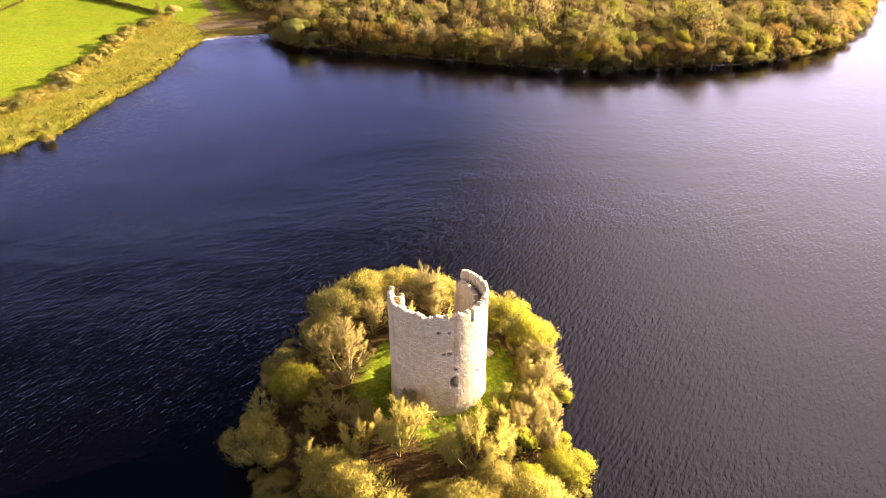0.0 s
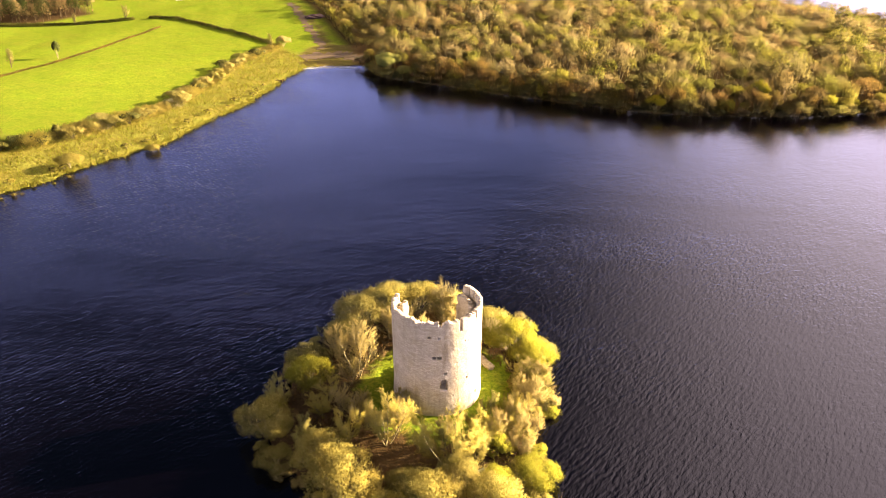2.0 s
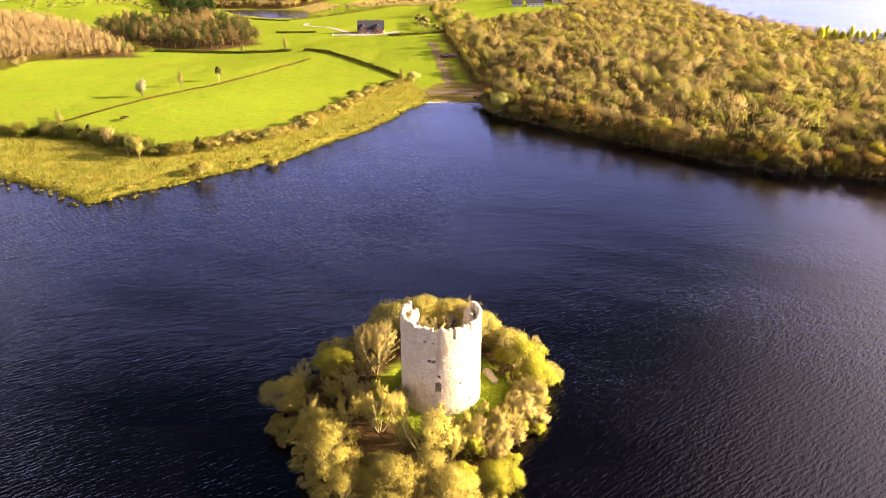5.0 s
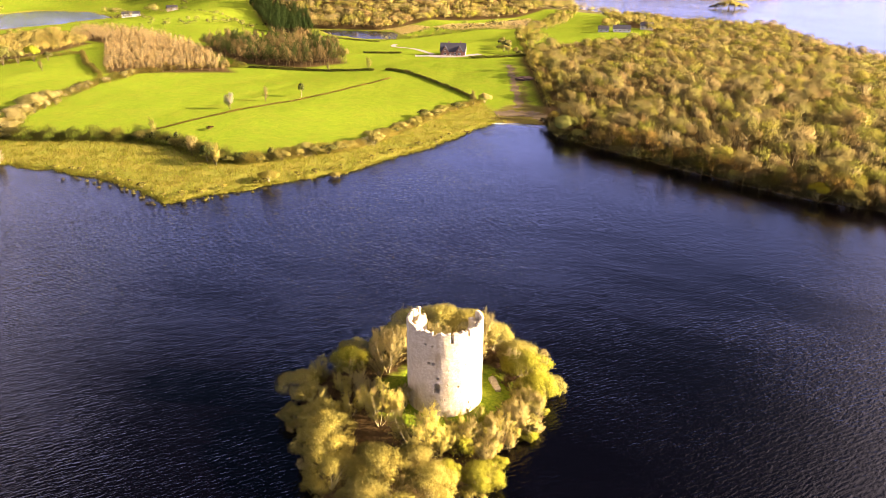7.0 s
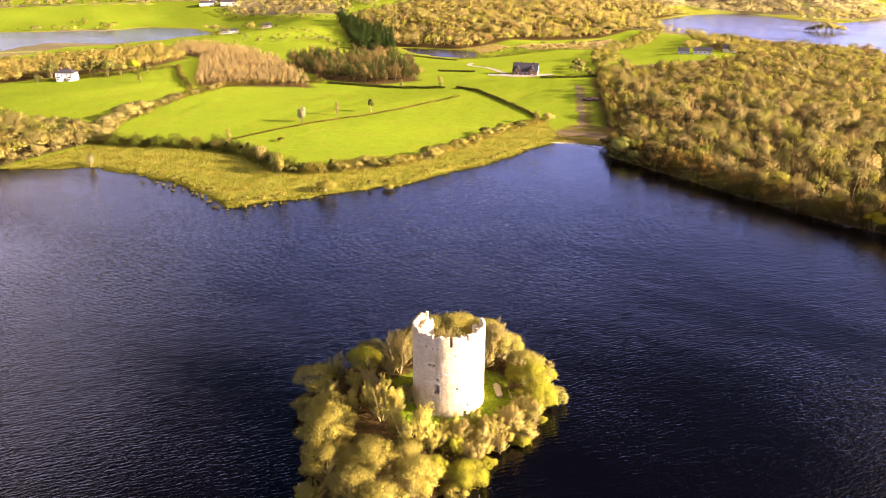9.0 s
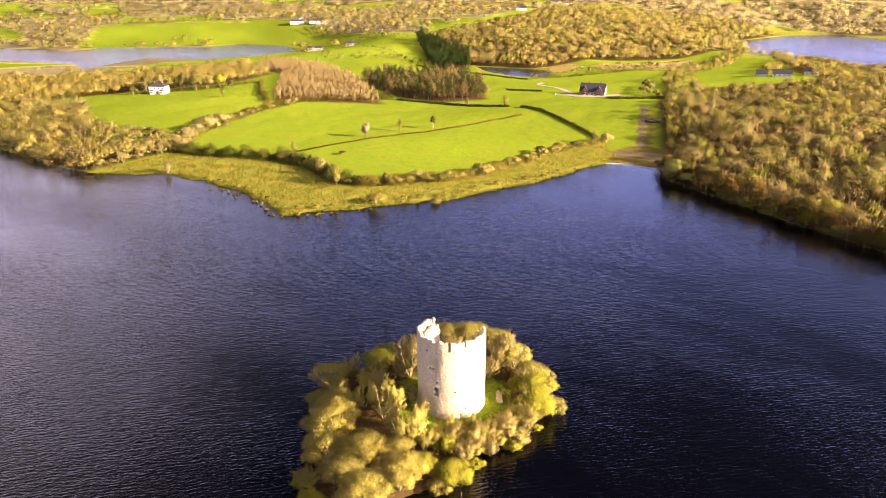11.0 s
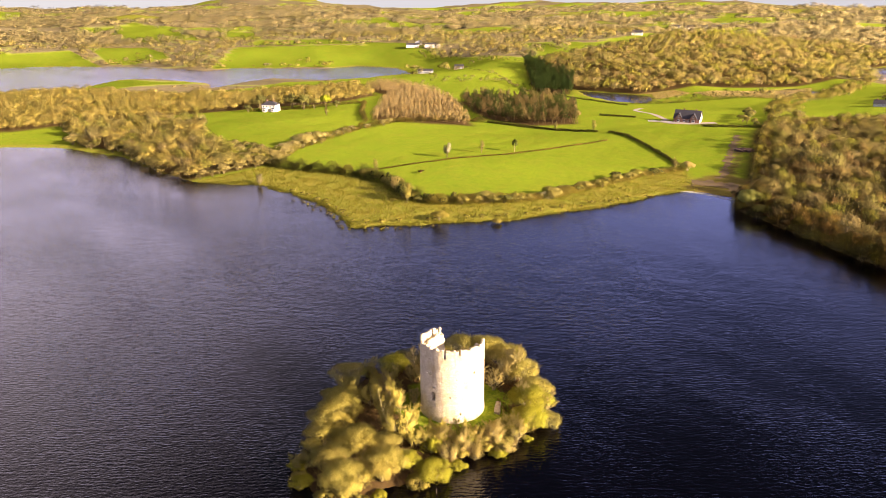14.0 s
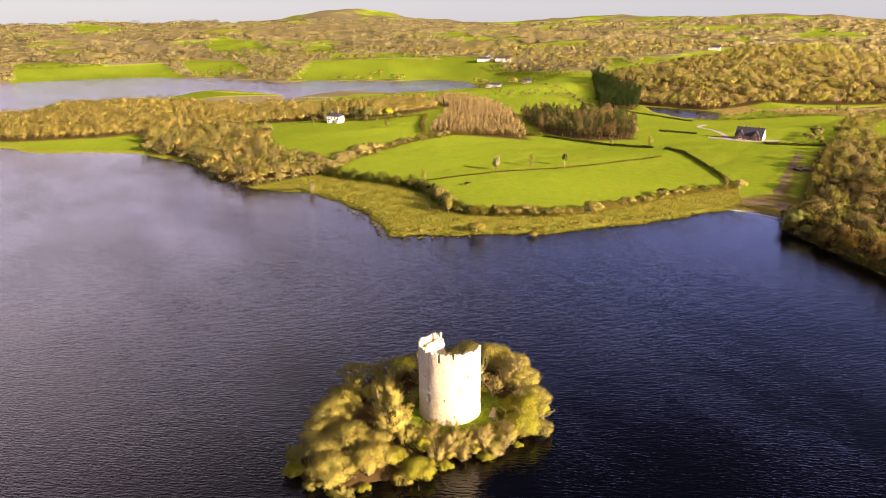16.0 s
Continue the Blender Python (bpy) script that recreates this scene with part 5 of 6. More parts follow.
def rushes():
    r = np.random.RandomState(421)
    x, y = scatter(MARSH, 0.95, 422, 0.5)
    z, d = land_height(x, y)
    keep = (d > -0.6) & (r.uniform(0, 1, len(x)) < 0.55 + 0.45 * wobble(x, y, 14, 423))
    at = np.repeat(np.stack([x, y, np.maximum(z, 0)], 1)[keep], 3, 0)
    at[:, :2] += r.normal(0, 0.25, (len(at), 2))
    v, f = blades(r, at, r.normal(0, 0.42, at.shape) + (0, 0, 1), 0.85, 0.22)
    tint = np.array([(0.30, 0.265, 0.035), (0.25, 0.25, 0.03), (0.20, 0.165, 0.035), (0.26, 0.29, 0.025)])[r.randint(0, 4, len(at))] * r.uniform(0.7, 1.2, len(at))[:, None]
    tagged(new("rushes", grid_mesh("rushes", v, f, LEAF, np.repeat(tint, 3, 0), outward=r.normal(0, 0.4, v.shape) + (0, 0, 0.8))), "olive-gold rushes and tussocks on the marshy shore", "rushes", kind="stuff")
    edge = along(SHORE[7:19], 0.16, 424, 1.0)
    z = land_height(edge[:, 0], edge[:, 1])[0]
    keep = z > -0.4
    at = np.repeat(np.column_stack([edge, np.maximum(z, 0)])[keep], 3, 0)
    at[:, :2] += r.normal(0, 0.3, (len(at), 2))
    v, f = blades(r, at, r.normal(0, 0.35, at.shape) + (0, 0, 1), 0.8, 0.28)
    tint = np.array([(0.25, 0.22, 0.035), (0.21, 0.215, 0.03)])[r.randint(0, 2, len(at))] * r.uniform(0.7, 1.2, len(at))[:, None]
    tagged(new("reed_fringe", grid_mesh("reed_fringe", v, f, LEAF, np.repeat(tint, 3, 0), outward=r.normal(0, 0.4, v.shape) + (0, 0, 0.8))), "pale reed fringe along the water's edge", "reeds", kind="stuff")


rushes()

IVY = (0.11, 0.13, 0.035)
for name, meshes, fx, fy, size, tall, tone, label in (
        ("blossom_tree", LONE[0], -219, 255, 1.1, 1.05, (0.40, 0.355, 0.26), "white-blossomed tree standing alone in the pasture"),
        ("bare_tree", LONE[1], -216, 279, 0.9, 1.05, (0.29, 0.235, 0.085), "thin leafless tree on the fence bank"),
        ("ivy_tree", WILLOWS[3], -206, 298, 0.35, 1.15, IVY, "narrow ivy-clad dark tree on the fence bank"),
        ("bare_tree", LONE[1], -217, 203, 0.8, 1.05, (0.29, 0.235, 0.085), "tall thin leafless tree in the hedge"),
        ("bare_tree", LONE[1], -118, 340, 1.0, 1.0, (0.29, 0.235, 0.085), "leafless spreading tree at the field corner"),
        ("round_bush", WILLOWS[0], -114, 346, 0.8, 0.75, TAN, "tawny rounded bush at the field corner"),
        ("ivy_tree", WILLOWS[2], -165, 186, 0.6, 1.0, IVY, "dark ivy-clad tree in the marsh hedge"),
        ("budding_tree", LONE[2], -158, 184, 1.0, 1.1, YELLOW, "budding olive tree in the marsh hedge"),
        ("budding_tree", LONE[2], -178, 190, 0.9, 1.0, TAN, "sparse tree in the marsh hedge"),
        ("round_bush", WILLOWS[1], -200, 222, 0.4, 0.25, RUST, "low brown thicket in the pasture"),
        ("bare_tree", BARE[3], -241, 144, 0.7, 0.75, (0.36, 0.31, 0.2), "pale dead tree in the reeds at the shore"),
        ("round_bush", WILLOWS[2], -126, 180, 0.85, 0.62, (0.30, 0.25, 0.06), "pale rounded willow bush at the water's edge"),
        ("round_bush", WILLOWS[0], -109, 199, 0.55, 0.42, (0.28, 0.24, 0.06), "pale rounded willow bush at the water's edge"),
        ("round_bush", WILLOWS[0], -307, 203, 1.6, 1.15, (0.36, 0.31, 0.12), "large tawny willow thicket in the hedge"),
        ("round_bush", WILLOWS[3], -316, 218, 1.3, 0.95, (0.36, 0.31, 0.12), "tawny willow thicket in the hedge"),
        ("ivy_tree", EVERGREEN[2], -442, 271, 1.25, 1.75, (0.17, 0.17, 0.05), "dark evergreen tree beside the white house"),
        ("bright_tree", EVERGREEN[0], -434, 288, 1.0, 1.6, (0.30, 0.33, 0.025), "bright yellow-green evergreen by the white house"),
        ("bare_tree", LONE[1], -395, 268, 1.0, 0.9, (0.29, 0.235, 0.085), "leafless tree in the white house pasture"),
        ("bare_tree", LONE[1], -222, 388, 1.0, 1.0, (0.29, 0.235, 0.085), "leafless tree in the trimmed hedge"),
        ("bare_tree", LONE[1], -243, 372, 0.8, 0.8, (0.29, 0.235, 0.085), "leafless tree in the trimmed hedge"),
        ("corner_willow", WILLOWS[1], -51, 305, 1.15, 1.3, (0.33, 0.335, 0.10), "rounded grey-green willow at the corner of the wood"),
        ("corner_willow", WILLOWS[2], -42.5, 300, 0.75, 0.75, (0.30, 0.29, 0.09), "small grey-green willow at the corner of the wood")):
    plant(name, meshes, fx, fy, size, tall, rt.uniform(0, 6.28), tone, label, "bush" if "bush" in name else "tree")


for i, (fx, fy) in enumerate(along(SHORE[9:18], 7.0, 620, 1.2)):
    k = rt.uniform(0.16, 0.42)
    plant("shore_bush", rt.choice(BUSHES), float(fx) - 2.2, float(fy) + 2.2, k, k * rt.uniform(0.6, 0.9), rt.uniform(0, 6.28), rt.choice(((0.32, 0.27, 0.06), (0.26, 0.23, 0.05), (0.22, 0.19, 0.05))), "small pale willow bush on the marshy shore", "bush", "bushes on the shore")
for fx, fy in along([(-204, 147.5), (-172, 149), (-146, 143), (-136, 152), (-124, 176)], 3.2, 629, 1.1):
    k = rt.uniform(0.22, 0.42)
    plant("reed_tuft", rt.choice(SHRUBS), float(fx) + 0.8, float(fy) - 1.6, k, k * rt.uniform(0.8, 1.2), rt.uniform(0, 6.28), rt.choice(((0.20, 0.17, 0.04), (0.14, 0.12, 0.035), (0.24, 0.22, 0.04))), "olive tuft of reeds standing in the shallows", "reeds", "reed tufts off the marsh", -0.35)
for i, (fx, fy) in enumerate(along(HEDGE_FRONT[3:12], 3.6, 621, 1.8)):
    k = rt.uniform(0.42, 0.95)
    plant("hedge_bush", rt.choice(EVERGREEN), float(fx), float(fy), k, k * rt.uniform(0.6, 0.85), rt.uniform(0, 6.28), rt.choice(((0.29, 0.255, 0.075), (0.34, 0.295, 0.095), (0.26, 0.235, 0.06), (0.15, 0.15, 0.045))), "rounded tawny bush in the overgrown marsh hedge", "bush", "bushes in the marsh hedge")
for i, (fx, fy) in enumerate(along(HEDGE_FRONT[3:8], 7.0, 627, 1.2)):
    k = rt.uniform(0.55, 0.95)
    plant("ivy_tree", rt.choice(EVERGREEN), float(fx), float(fy), k * 0.42, k, rt.uniform(0, 6.28), rt.choice(((0.11, 0.12, 0.035), (0.15, 0.145, 0.045))), "narrow dark ivy-clad tree in the marsh hedge", "tree", "ivy-clad trees in the marsh hedge")
for i, (fx, fy) in enumerate(along([(-276, 168), (-302, 194), (-318, 227), (-334, 264), (-338, 296)], 9.0, 628, 2.0)):
    k = rt.uniform(0.5, 1.0)
    plant("hedge_bush", rt.choice(BUSHES), float(fx), float(fy), k, k * rt.uniform(0.6, 0.85), rt.uniform(0, 6.28), rt.choice(((0.34, 0.29, 0.11), (0.36, 0.31, 0.14), (0.26, 0.22, 0.08))), "rounded tawny willow bush in the pasture hedge", "bush", "bushes in the pasture hedge")
for i, (fx, fy) in enumerate(along([(-184, 524), (-166, 486), (-148, 474), (-136, 477)], 6.0, 622, 2.5)):
    k = rt.uniform(0.45, 0.8)
    plant("garden_tree", rt.choice(EVERGREEN), float(fx), float(fy), k * 0.8, k * 1.1, rt.uniform(0, 6.28), rt.choice(((0.12, 0.125, 0.04), (0.24, 0.21, 0.07), (0.15, 0.14, 0.05))), "dark evergreen tree in the belt beside the brown house", "tree", "trees beside the brown house")
for fx, fy, k in ((-474, 258, 1.3), (-454, 266, 1.4), (-476, 246, 1.4), (-438, 279, 1.1), (-468, 232, 0.7), (-452, 280, 1.2), (-430, 296, 0.7)):
    plant("garden_tree", rt.choice(EVERGREEN), fx, fy, k, k * 1.2, rt.uniform(0, 6.28), rt.choice(((0.14, 0.14, 0.05), (0.28, 0.23, 0.09), (0.24, 0.22, 0.07))), "rounded garden tree close beside the white house", "tree", "trees beside the white house")
for line, spacing, seed in (([(-500, 98), (-421, 88), (-376, 108), (-303, 110), (-272, 118)], 5.5, 623), ([(-272, 118), (-278, 150), (-280, 172), (-300, 190), (-318, 214)], 3.6, 624), ([(-284, 172), (-300, 176), (-341, 162)], 5.0, 625), ([(-300, 150), (-290, 135), (-280, 160)], 3.6, 626)):
    for fx, fy in along(line, spacing, seed, 2.2):
        k = rt.uniform(0.5, 1.2)
        plant("willow_thicket", rt.choice(BUSHES), float(fx), float(fy), k, k * rt.uniform(0.7, 1.0), rt.uniform(0, 6.28), rt.choice(((0.34, 0.28, 0.11), (0.38, 0.32, 0.14), (0.28, 0.24, 0.08), (0.24, 0.20, 0.08), (0.17, 0.15, 0.06))), "rounded tawny willow in the thicket along the shore wood", "tree", "willows of the shore thicket")
for i in range(16):
    fx, fy = 104 + i * 4.6 + rt.uniform(-1, 1), 548 + i * 1.1 + rt.uniform(-3, 3)
    plant("poplar", EVERGREEN[i % 3], fx, fy, rt.uniform(0.42, 0.6), rt.uniform(1.7, 2.2), rt.uniform(0, 6.28), (0.46, 0.46, 0.03), "tall narrow poplar in bright yellow-green leaf", "tree", "poplars on the peninsula")
for fx, fy, k in ((-95, 1062, 2.4), (-88, 1070, 2.0), (-104, 1058, 1.8), (-80, 1078, 1.6), (-112, 1056, 1.3)):
    plant("islet_tree", BUSHES[0], fx, fy, k, k * 0.8, rt.uniform(0, 6.28), (0.27, 0.23, 0.06), "low tawny willow on a far islet", "tree", "willows on the islet", -2.2)


def reed_bed():
    r = np.random.RandomState(631)
    x, y = scatter(REEDS, 1.7, 632, 1)
    at = np.repeat(np.stack([x, y, land_height(x, y)[0]], 1), 3, 0)
    at[:, 2] = np.maximum(at[:, 2], 0)
    at[:, :2] += r.normal(0, 0.6, (len(at), 2))
    v, f = blades(r, at, r.normal(0, 0.3, at.shape) + (0, 0, 1), 1.1, 0.42)
    tint = np.array([(0.46, 0.35, 0.17), (0.40, 0.30, 0.14)])[r.randint(0, 2, len(at))] * r.uniform(0.75, 1.15, len(at))[:, None]
    tagged(new("reed_bed", grid_mesh("reed_bed", v, f, LEAF, np.repeat(tint, 3, 0), outward=r.normal(0, 0.4, v.shape) + (0, 0, 0.8))), "pale straw-coloured reed bed round the pools", "reeds", kind="stuff")
    edge = along([(-95, 311), (-82, 316), (-68, 317)], 0.035, 633, 0.0)
    edge = edge + np.column_stack([r.normal(0, 0.5, len(edge)), 2.6 * r.uniform(-1, 1, len(edge)) * r.uniform(0, 1, len(edge)) + 1.2 * wobble(edge[:, 0], edge[:, 1], 6, 634)])
    at = np.column_stack([edge, np.full(len(edge), 0.05)])
    v, f = blades(r, at, np.column_stack([r.normal(1, 0.3, len(at)), r.normal(0, 0.3, len(at)), np.full(len(at), 0.05)]), 0.45, 0.16)
    tagged(new("foam", grid_mesh("foam", v, f, LEAF, np.full((len(v), 3), 0.75), outward=np.tile((0.0, 0.0, 1.0), (len(v), 1)))), "white wavelets and foam at the head of the cove", "foam", kind="stuff")


reed_bed()


# ---- front row of the shore wood, tree by tree ----
def wood_meshes(seed, radius, top, base, count):
    (v, f, shade, outward), (tv, tf) = far_variant(seed, radius * 1.25, top, base, 11, count, 1.05, 0.30, 7, 0.3)
    return grid_mesh("trunk", tv, tf, BARK, np.ones((len(tv), 3)) * GREY_BARK), grid_mesh("crown", v, f, TWIGS, shade[:, None] * np.ones((1, 3)), outward=outward)


FRONT = [wood_meshes(s, r_, t_, b_, 720) for s, r_, t_, b_ in ((501, 3.2, 9.5, 1.4), (502, 3.7, 10.5, 1.8), (503, 2.8, 8.0, 0.4), (504, 3.4, 11, 2.4), (505, 2.8, 6.0, -0.6))]
FRONT_TONES = [(0.20, 0.125, 0.045), (0.24, 0.18, 0.045), (0.17, 0.15, 0.04), (0.26, 0.17, 0.05), (0.27, 0.25, 0.03), (0.19, 0.14, 0.06), (0.22, 0.20, 0.04), (0.16, 0.12, 0.05)]
for row, (inland, spacing, lo, hi) in enumerate(((1.0, 2.6, 0.7, 1.1), (3.4, 3.8, 0.65, 0.95), (7.5, 5.2, 0.85, 1.1))):
    line = along(SHORE[19:31], spacing, 510 + row, 0.9)
    for i, (fx, fy) in enumerate(line):
        before, after = line[max(i - 2, 0)], line[min(i + 2, len(line) - 1)]
        tx, ty = after - before
        span = math.hypot(tx, ty) + 1e-6
        fx, fy = fx - ty / span * inland, fy + tx / span * inland
        if signed(PENINSULA, np.array([fx]), np.array([fy]))[0] > 6 or math.hypot(fx + 49, fy - 302) < 5.5:
            continue
        s = rt.uniform(lo, hi)
        k = rt.uniform(0.8, 1.2)
        tone = [c * k for c in rt.choice(FRONT_TONES)]
        plant("wood_tree", rt.choice((FRONT[2], FRONT[4], FRONT[4]) if row == 0 else FRONT), float(fx), float(fy), s * rt.uniform(0.9, 1.15), s, rt.uniform(0, 6.28), tone, "brown-twigged tree at the front of the shore wood", "tree", "front row of the shore wood")
for fx, fy in along(SHORE[19:31], 2.4, 515, 0.5):
    k = rt.uniform(0.32, 0.6) if rt.random() < 0.72 else rt.uniform(0.7, 1.0)
    plant("bank_bush", rt.choice(BUSHES), float(fx), float(fy) - 0.2, k * 1.1, k * rt.uniform(0.8, 1.1), rt.uniform(0, 6.28), rt.choice(((0.15, 0.12, 0.045), (0.20, 0.17, 0.06), (0.12, 0.11, 0.04), (0.27, 0.25, 0.07), (0.21, 0.14, 0.06), (0.25, 0.21, 0.07))), "rounded olive-brown bush overhanging the bank below the shore wood", "bush", "bushes on the bank", -0.9)
plant("bright_tree", WILLOWS[3], 101, 275, 0.85, 1.35, 1.0, (0.36, 0.34, 0.015), "bright yellow-green tree at the edge of the wood", "tree")
plant("bright_tree", WILLOWS[1], 61, 265, 0.8, 0.8, 2.0, (0.30, 0.25, 0.02), "yellow-olive bush overhanging the water", "tree")


# ---- houses ----
def gable_roof(length, depth, eaves, ridge, over=0.4, thick=0.25):
    """A pitched roof along x: two thick slopes as one solid."""
    lx, dy = length / 2 + over, depth / 2 + over
    drop = (ridge - eaves) * over / (depth / 2)
    pts = []
    for sx in (-lx, lx):
        pts += [(sx, -dy, eaves - drop), (sx, 0, ridge), (sx, dy, eaves - drop), (sx, dy, eaves - drop + thick), (sx, 0, ridge + thick), (sx, -dy, eaves - drop + thick)]
    faces = [(0, 1, 4, 5), (1, 2, 3, 4), (6, 11, 10, 7), (7, 10, 9, 8)]
    for a, b in ((0, 1), (1, 2), (2, 3), (3, 4), (4, 5), (5, 0)):
        faces.append((a, b, b + 6, a + 6))
    return solid(pts, faces)


def gable_walls(length, depth, eaves, ridge):
    lx, dy = length / 2, depth / 2
    pts = []
    for sx in (-lx, lx):
        pts += [(sx, -dy, -0.8), (sx, dy, -0.8), (sx, dy, eaves), (sx, 0, ridge), (sx, -dy, eaves)]
    faces = [(0, 1, 2, 3, 4), (9, 8, 7, 6, 5), (0, 4, 9, 5), (1, 6, 7, 2), (4, 3, 8, 9), (3, 2, 7, 8), (0, 5, 6, 1)]
    return solid(pts, faces)


def window(parent, x, y, z, w, h, facing="front"):
    """A window in a front (-y) or end (+x) wall: frame, sill and two panes."""
    def slab(cx, cz, sw, sh, depth, out):
        if facing == "front":
            return box(bmesh.new(), x + cx, y - out, z + cz, sw, depth, sh)
        return box(bmesh.new(), x + out, y + cx, z + cz, depth, sw, sh)
    frame_part = part("window", slab(0, 0, w, h, 0.10, 0.03), FRAME_WHITE, parent)
    for sx in (-1, 1):
        part("pane", slab(sx * w * 0.235, 0, w * 0.41, h * 0.86, 0.03, 0.085), GLASS_DARK, frame_part)
    part("sill", slab(0, -h / 2 - 0.05, w + 0.2, 0.1, 0.2, 0.1), FRAME_WHITE, frame_part)


def chimney(parent, x, y, z, tall):
    bm = bmesh.new()
    box(bm, x, y, z + tall / 2, 0.9, 0.7, tall, 0.03)
    box(bm, x, y, z + tall, 1.05, 0.85, 0.15)
    part("chimney", bm, BRICK, parent)


def brown_house():
    hx, hy = -197, 463
    z = height_at(hx, hy)
    root = thing("brown_house", pose(hx, hy, z - 0.4, 0, 0, 24) @ Matrix.Scale(1.08, 4), "brown brick dormer house with dark slate roof and white gable", "house")
    part("wall", gable_walls(17, 9.5, 3.2, 8.0), BRICK, root)
    part("gable_wall", box(bmesh.new(), 8.58, 0, 1.4, 0.12, 9.3, 3.8), RENDER_WHITE, root, "white rendered gable")
    part("gable_peak", solid([(8.53, -4.6, 3.3), (8.53, 4.6, 3.3), (8.53, 0, 7.8), (8.65, -4.6, 3.3), (8.65, 4.6, 3.3), (8.65, 0, 7.8)],
                             [(0, 1, 2), (3, 5, 4), (0, 3, 4, 1), (1, 4, 5, 2), (2, 5, 3, 0)]), RENDER_WHITE, root, "white rendered gable")
    part("roof", gable_roof(17, 9.5, 3.2, 8.0), SLATE, root)
    for gx in (-5.2, 4.6):
        bay = new("front_gable")
        bay.parent, bay.matrix_basis = root, pose(gx, -3.4, 0, 0, 0, 90)
        part("wall", gable_walls(4.6, 4.6, 3.2, 6.4), BRICK, bay)
        part("roof", gable_roof(4.6, 4.6, 3.2, 6.4, 0.3, 0.2), SLATE, bay)
        window(root, gx, -5.75, 1.6, 1.8, 1.4)
        window(root, gx, -5.75, 4.4, 1.1, 1.2)
    for gx in (-1.6, 1.6):
        window(root, gx, -4.75, 1.6, 1.3, 1.3)
    door = part("door", box(bmesh.new(), 0, -4.82, 1.05, 1.1, 0.12, 2.1), TIMBER, root)
    part("door_handle", box(bmesh.new(), 0.4, -4.92, 1.05, 0.06, 0.08, 0.2), STEEL, door)
    window(root, 8.65, 0, 5.2, 1.0, 1.2, "end")
    chimney(root, -3.0, 0.5, 7.2, 1.8)
    chimney(root, 5.0, 0.5, 7.2, 1.8)


def white_house():
    hx, hy = -457, 248
    z = height_at(hx, hy)
    root = thing("white_house", pose(hx, hy, z, 0, 0, 38), "white two-storey farmhouse with dark hipped roof and chimneys", "house")
    part("wall", box(bmesh.new(), 0, 0, 2.5, 13, 8, 6.6), RENDER_WHITE, root)
    part("roof", solid([(-6.9, -4.4, 5.7), (6.9, -4.4, 5.7), (6.9, 4.4, 5.7), (-6.9, 4.4, 5.7), (-3, 0, 8.4), (3, 0, 8.4)],
                       [(0, 1, 5, 4), (1, 2, 5), (2, 3, 4, 5), (3, 0, 4), (3, 2, 1, 0)]), SLATE, root)
    for wx in (-4.6, -1.6, 1.6, 4.6):
        window(root, wx, -4.0, 4.3, 1.0, 1.5)
    for wx in (-4.0, 4.0):
        bay = new("bay_window")
        bay.parent, bay.matrix_basis = root, pose(wx, -4.6, 0)
        part("wall", box(bmesh.new(), 0, 0, 1.1, 2.8, 1.3, 3.2), RENDER_WHITE, bay)
        part("roof", solid([(-1.6, -0.9, 2.7), (1.6, -0.9, 2.7), (1.6, 0.6, 2.7), (-1.6, 0.6, 2.7), (-0.9, 0.6, 3.3), (0.9, 0.6, 3.3)],
                           [(0, 1, 5, 4), (1, 2, 5), (2, 3, 4, 5), (3, 0, 4), (3, 2, 1, 0)]), SLATE, bay)
        window(root, wx, -5.27, 1.4, 1.7, 1.5)
    part("door", box(bmesh.new(), 0, -4.06, 1.05, 1.1, 0.12, 2.1), TIMBER, root)
    for wy in (-2, 2):
        window(root, 6.5, wy, 4.2, 1.0, 1.5, "end")
    chimney(root, -3.0, 0, 7.6, 2.0)
    chimney(root, 3.0, 0, 7.6, 2.0)


def low_house(x, y, turn, length, depth, wall_mat, label, eaves=2.8, ridge=5.6, windows=4):
    root = thing("bungalow", pose(x, y, height_at(x, y), 0, 0, turn), label, "house")
    part("wall", gable_walls(length, depth, eaves, ridge), wall_mat, root)
    part("roof", gable_roof(length, depth, eaves, ridge), SLATE, root)
    for k in range(windows):
        window(root, (k + 0.5 - windows / 2) * length / windows, -depth / 2, 1.5, 1.5, 1.2)
    window(root, length / 2, 0, 1.5, 1.4, 1.2, "end")
    chimney(root, -length * 0.25, 0, ridge - 0.6, 1.5)


def shed(x, y, turn, length, depth, wall_mat, roof_mat, label, eaves=4.0, ridge=6.0):
    root = thing("farm_shed", pose(x, y, height_at(x, y), 0, 0, turn), label, "shed", "farm sheds")
    part("wall", gable_walls(length, depth, eaves, ridge), wall_mat, root)
    part("roof", gable_roof(length, depth, eaves, ridge, 0.3, 0.15), roof_mat, root)
    part("door", box(bmesh.new(), length * 0.2, -depth / 2 - 0.05, 1.7, 3.6, 0.12, 3.4), STEEL, root)


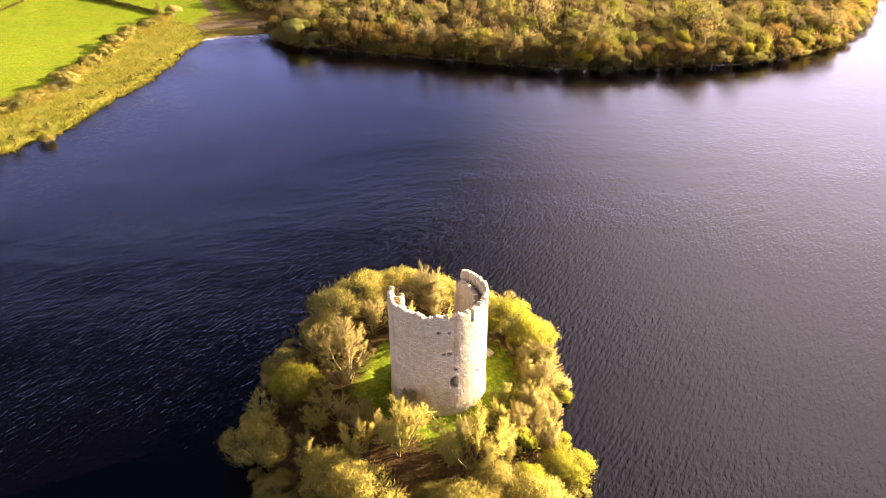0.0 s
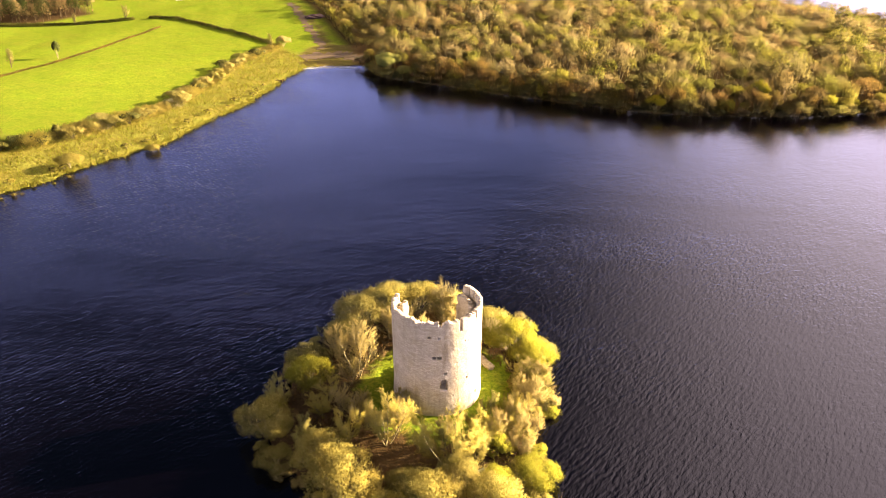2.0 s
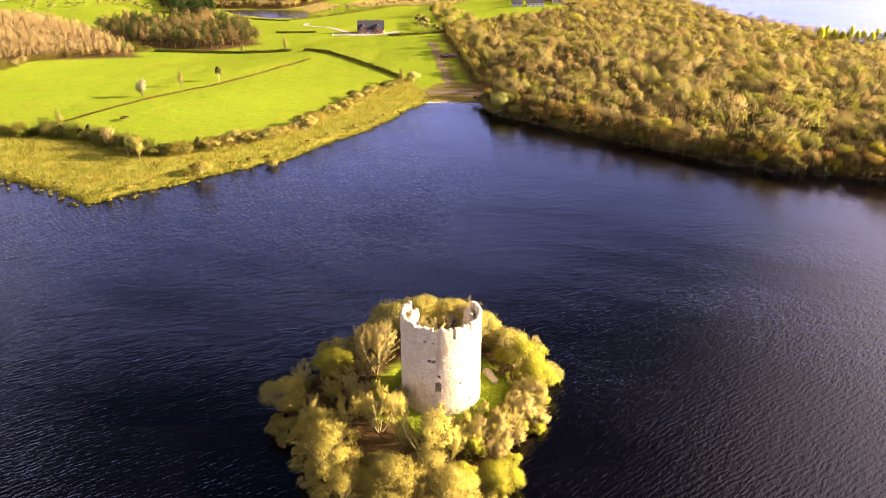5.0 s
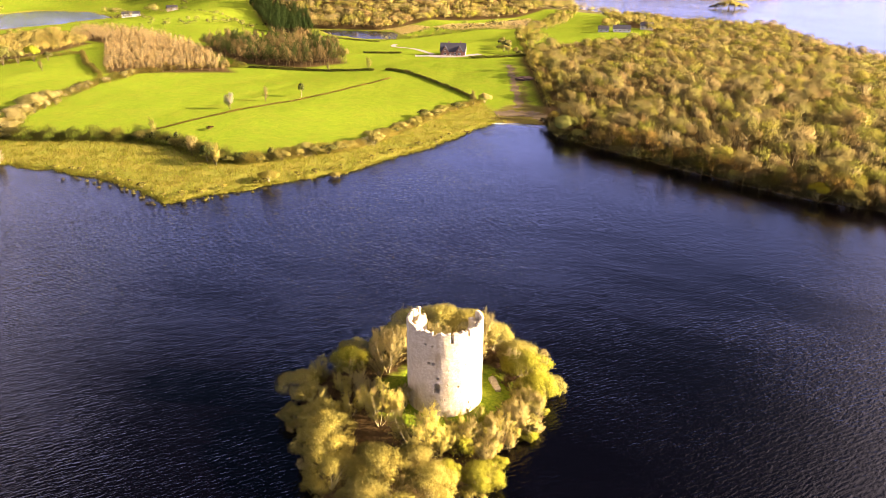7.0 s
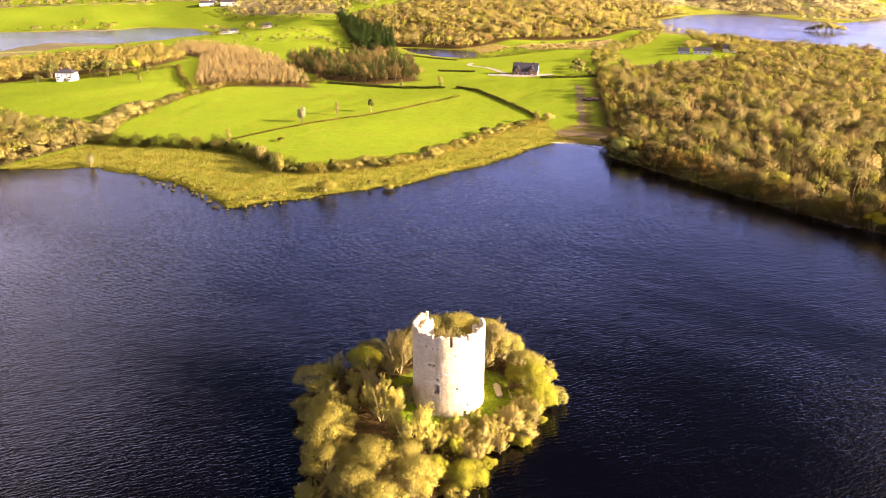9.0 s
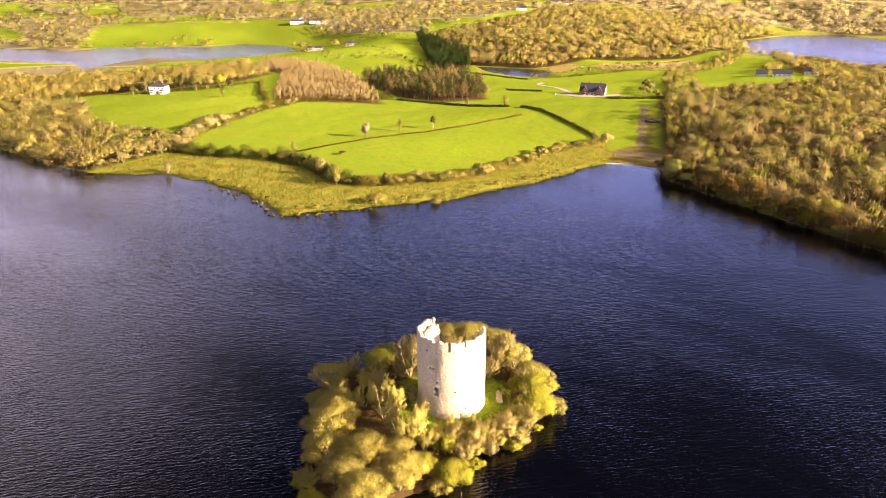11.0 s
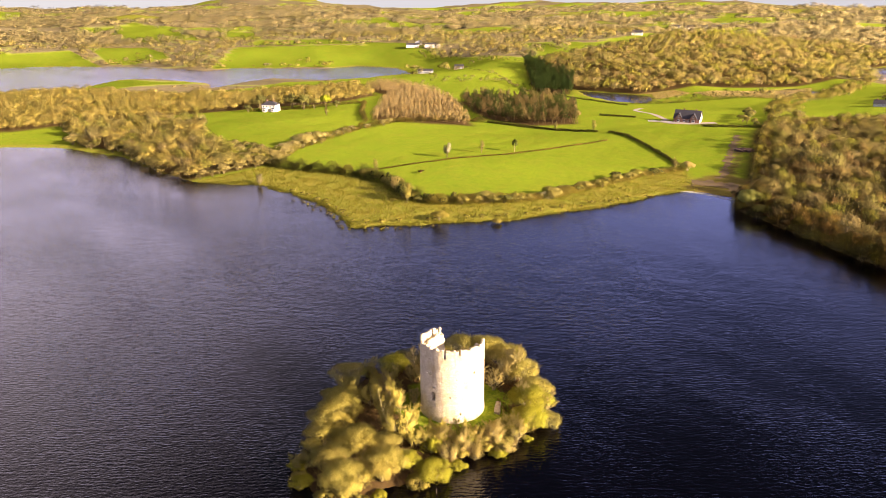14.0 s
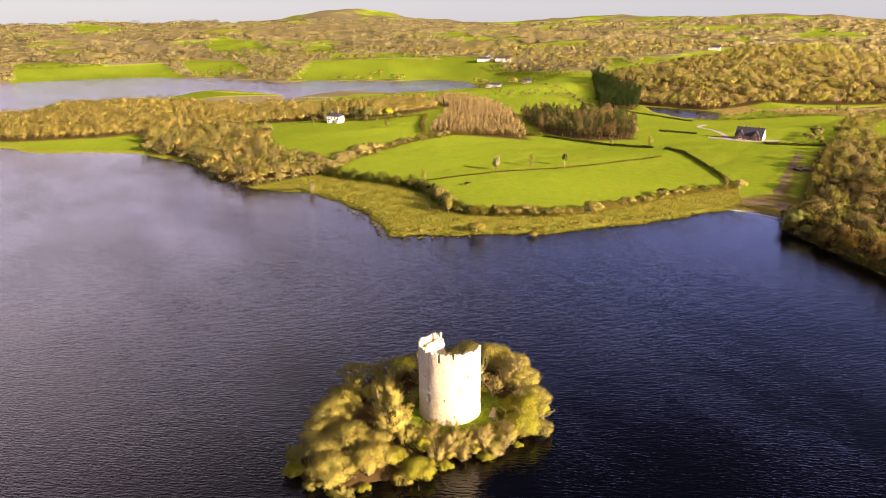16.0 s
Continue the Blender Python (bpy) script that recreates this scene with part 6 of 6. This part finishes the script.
brown_house()
white_house()
for vx, vy, turn, wall_mat in ((-840, 1328, 30, RENDER_WHITE), (-822, 1350, 60, RENDER_CREAM), (-806, 1374, 20, RENDER_WHITE), (-790, 1398, 45, RENDER_CREAM), (-678, 1001, 35, RENDER_WHITE)):
    low_house(vx, vy, turn, 18, 10, wall_mat, "pale rendered house in the far hamlet", 4.2, 7.4, 3)
low_house(-121, 640, 20, 15, 8, RENDER_WHITE, "white bungalow with grey slate roof among the trees")
low_house(-136, 634, 20, 9, 8, STEEL, "grey slate outbuilding beside the white bungalow", 2.6, 5.0, 2)
low_house(-106, 668, 20, 11, 7, RENDER_CREAM, "cream cottage with brown roof behind the bungalow", 3.2, 6.0, 3)
for sx, sy, turn, ln, dp, wm, rm, label in ((-859, 672, 50, 20, 11, RENDER_CREAM, SLATE, "cream farm shed with dark roof"), (-830, 690, 50, 24, 11, RENDER_WHITE, SLATE, "long white farm shed on the far hill"),
                                            (-868, 690, 140, 18, 10, STEEL, SLATE, "dark-roofed farm shed on the far hill"), (-676, 566, 48, 20, 9, STEEL, SLATE, "dark-roofed shed beside the far lake"),
                                            (-634, 590, 48, 12, 7, TIMBER, SLATE, "dark timber shed beside the far lake"), (-949, 1689, 40, 34, 20, GREEN_SHEET, GREEN_SHEET, "teal-clad farm shed on the far slope")):
    shed(sx, sy, turn, ln, dp, wm, rm, label)


# ---- lane, spoil heap, driftwood, garden wall ----
def ribbon(name, label, line, width, mat, category, ragged=0.0):
    rr = random.Random(601)
    pts = along(line, 1.2 if ragged else 3.0, 600)
    order = np.argsort([np.hypot(*(p - np.array(line[0]))) for p in pts])
    pts = np.concatenate([[line[0]], pts[order], [line[-1]]])
    bm = bmesh.new()
    last = None
    for i, p in enumerate(pts):
        q = pts[min(i + 1, len(pts) - 1)] - pts[max(i - 1, 0)]
        q = q / (np.hypot(*q) + 1e-9)
        row = []
        for s in (-0.5 + ragged * rr.uniform(-1, 1), ragged * rr.uniform(-0.3, 0.3), 0.5 + ragged * rr.uniform(-1, 1)):
            x_, y_ = p[0] - q[1] * width * s, p[1] + q[0] * width * s
            row.append(bm.verts.new((x_, y_, height_at(x_, y_) + 0.12)))
        if last:
            for a in (0, 1):
                bm.faces.new((last[a], row[a], row[a + 1], last[a + 1]))
        last = row
    tagged(part(name, bm, mat), label, category, kind="structure")


ribbon("lane", "pale gravel lane winding to the brown house", [(-212, 459), (-235, 472), (-265, 488), (-274, 500), (-284, 520)], 4.0, GRAVEL, "lane")
ribbon("yard", "pale gravel yard in front of the brown house", [(-214, 453), (-200, 452), (-184, 462), (-178, 470)], 8.0, GRAVEL, "yard")


ribbon("track", "reddish-brown churned earth track down the pasture", [(-141, 438), (-127, 412), (-112, 384), (-100, 360), (-93, 346)], 3.8, EARTH, "track", 0.5)
ribbon("foreshore", "brown stony foreshore at the head of the cove", [(-99, 329), (-92, 334), (-84, 336), (-76, 335), (-67, 331)], 12.0, EARTH, "foreshore", 0.3)


def spoil_heap():
    bm = bmesh.new()
    bmesh.ops.create_icosphere(bm, subdivisions=4, radius=1.0)
    for v in bm.verts:
        v.co = v.co * (1 + 0.35 * noise.noise(v.co * 2.2) + 0.15 * noise.noise(v.co * 6))
        v.co.x, v.co.y, v.co.z = v.co.x * 5.5, v.co.y * 3.4, v.co.z * 1.5
    ob = part("spoil_heap", bm, plain("dark_brush", (0.05, 0.03, 0.022), (0.10, 0.06, 0.04), 1.5, 0.95, 0.6))
    ob.matrix_basis = pose(-114, 403, height_at(-114, 403) + 0.2, 0, 0, 30)
    tagged(ob, "dark heap of cut brush and earth in the pasture", "heap")


spoil_heap()


def driftwood():
    r = np.random.RandomState(77)
    pieces = []
    for k in range(16):
        a = r.uniform(-0.6, 0.6)
        p = np.array((r.normal(0, 1.6), r.normal(0, 0.7), 0.1))
        q = p + np.array((np.cos(a) * r.uniform(1.5, 4.5), np.sin(a) * 2.0, r.uniform(0.0, 0.8)))
        pieces.append(tube([p, (p + q) / 2 + (0, 0, 0.2), q], (0.12, 0.09, 0.03), 5))
    v, f = join(pieces)
    ob = new("driftwood", grid_mesh("driftwood", v, f, BARK, np.ones((len(v), 3)) * np.array((0.09, 0.055, 0.04))))
    ob.matrix_basis = pose(-97.5, 289, 0.05, 0, 0, 25)
    tagged(ob, "dark snag of driftwood branches in the shallows", "driftwood")


driftwood()


def garden_wall():
    root = thing("garden_wall", pose(-205, 452, height_at(-205, 452), 0, 0, 24), "low pale stone garden wall below the brown house", "wall")
    for k in range(9):
        part("wall_panel", box(bmesh.new(), -14 + 3.2 * k, 0, 0.35, 3.0, 0.4, 1.1, 0.04), RENDER_CREAM, root)
        part("pier", box(bmesh.new(), -15.6 + 3.2 * k, 0, 0.45, 0.5, 0.5, 1.4, 0.04), RENDER_CREAM, root)


garden_wall()
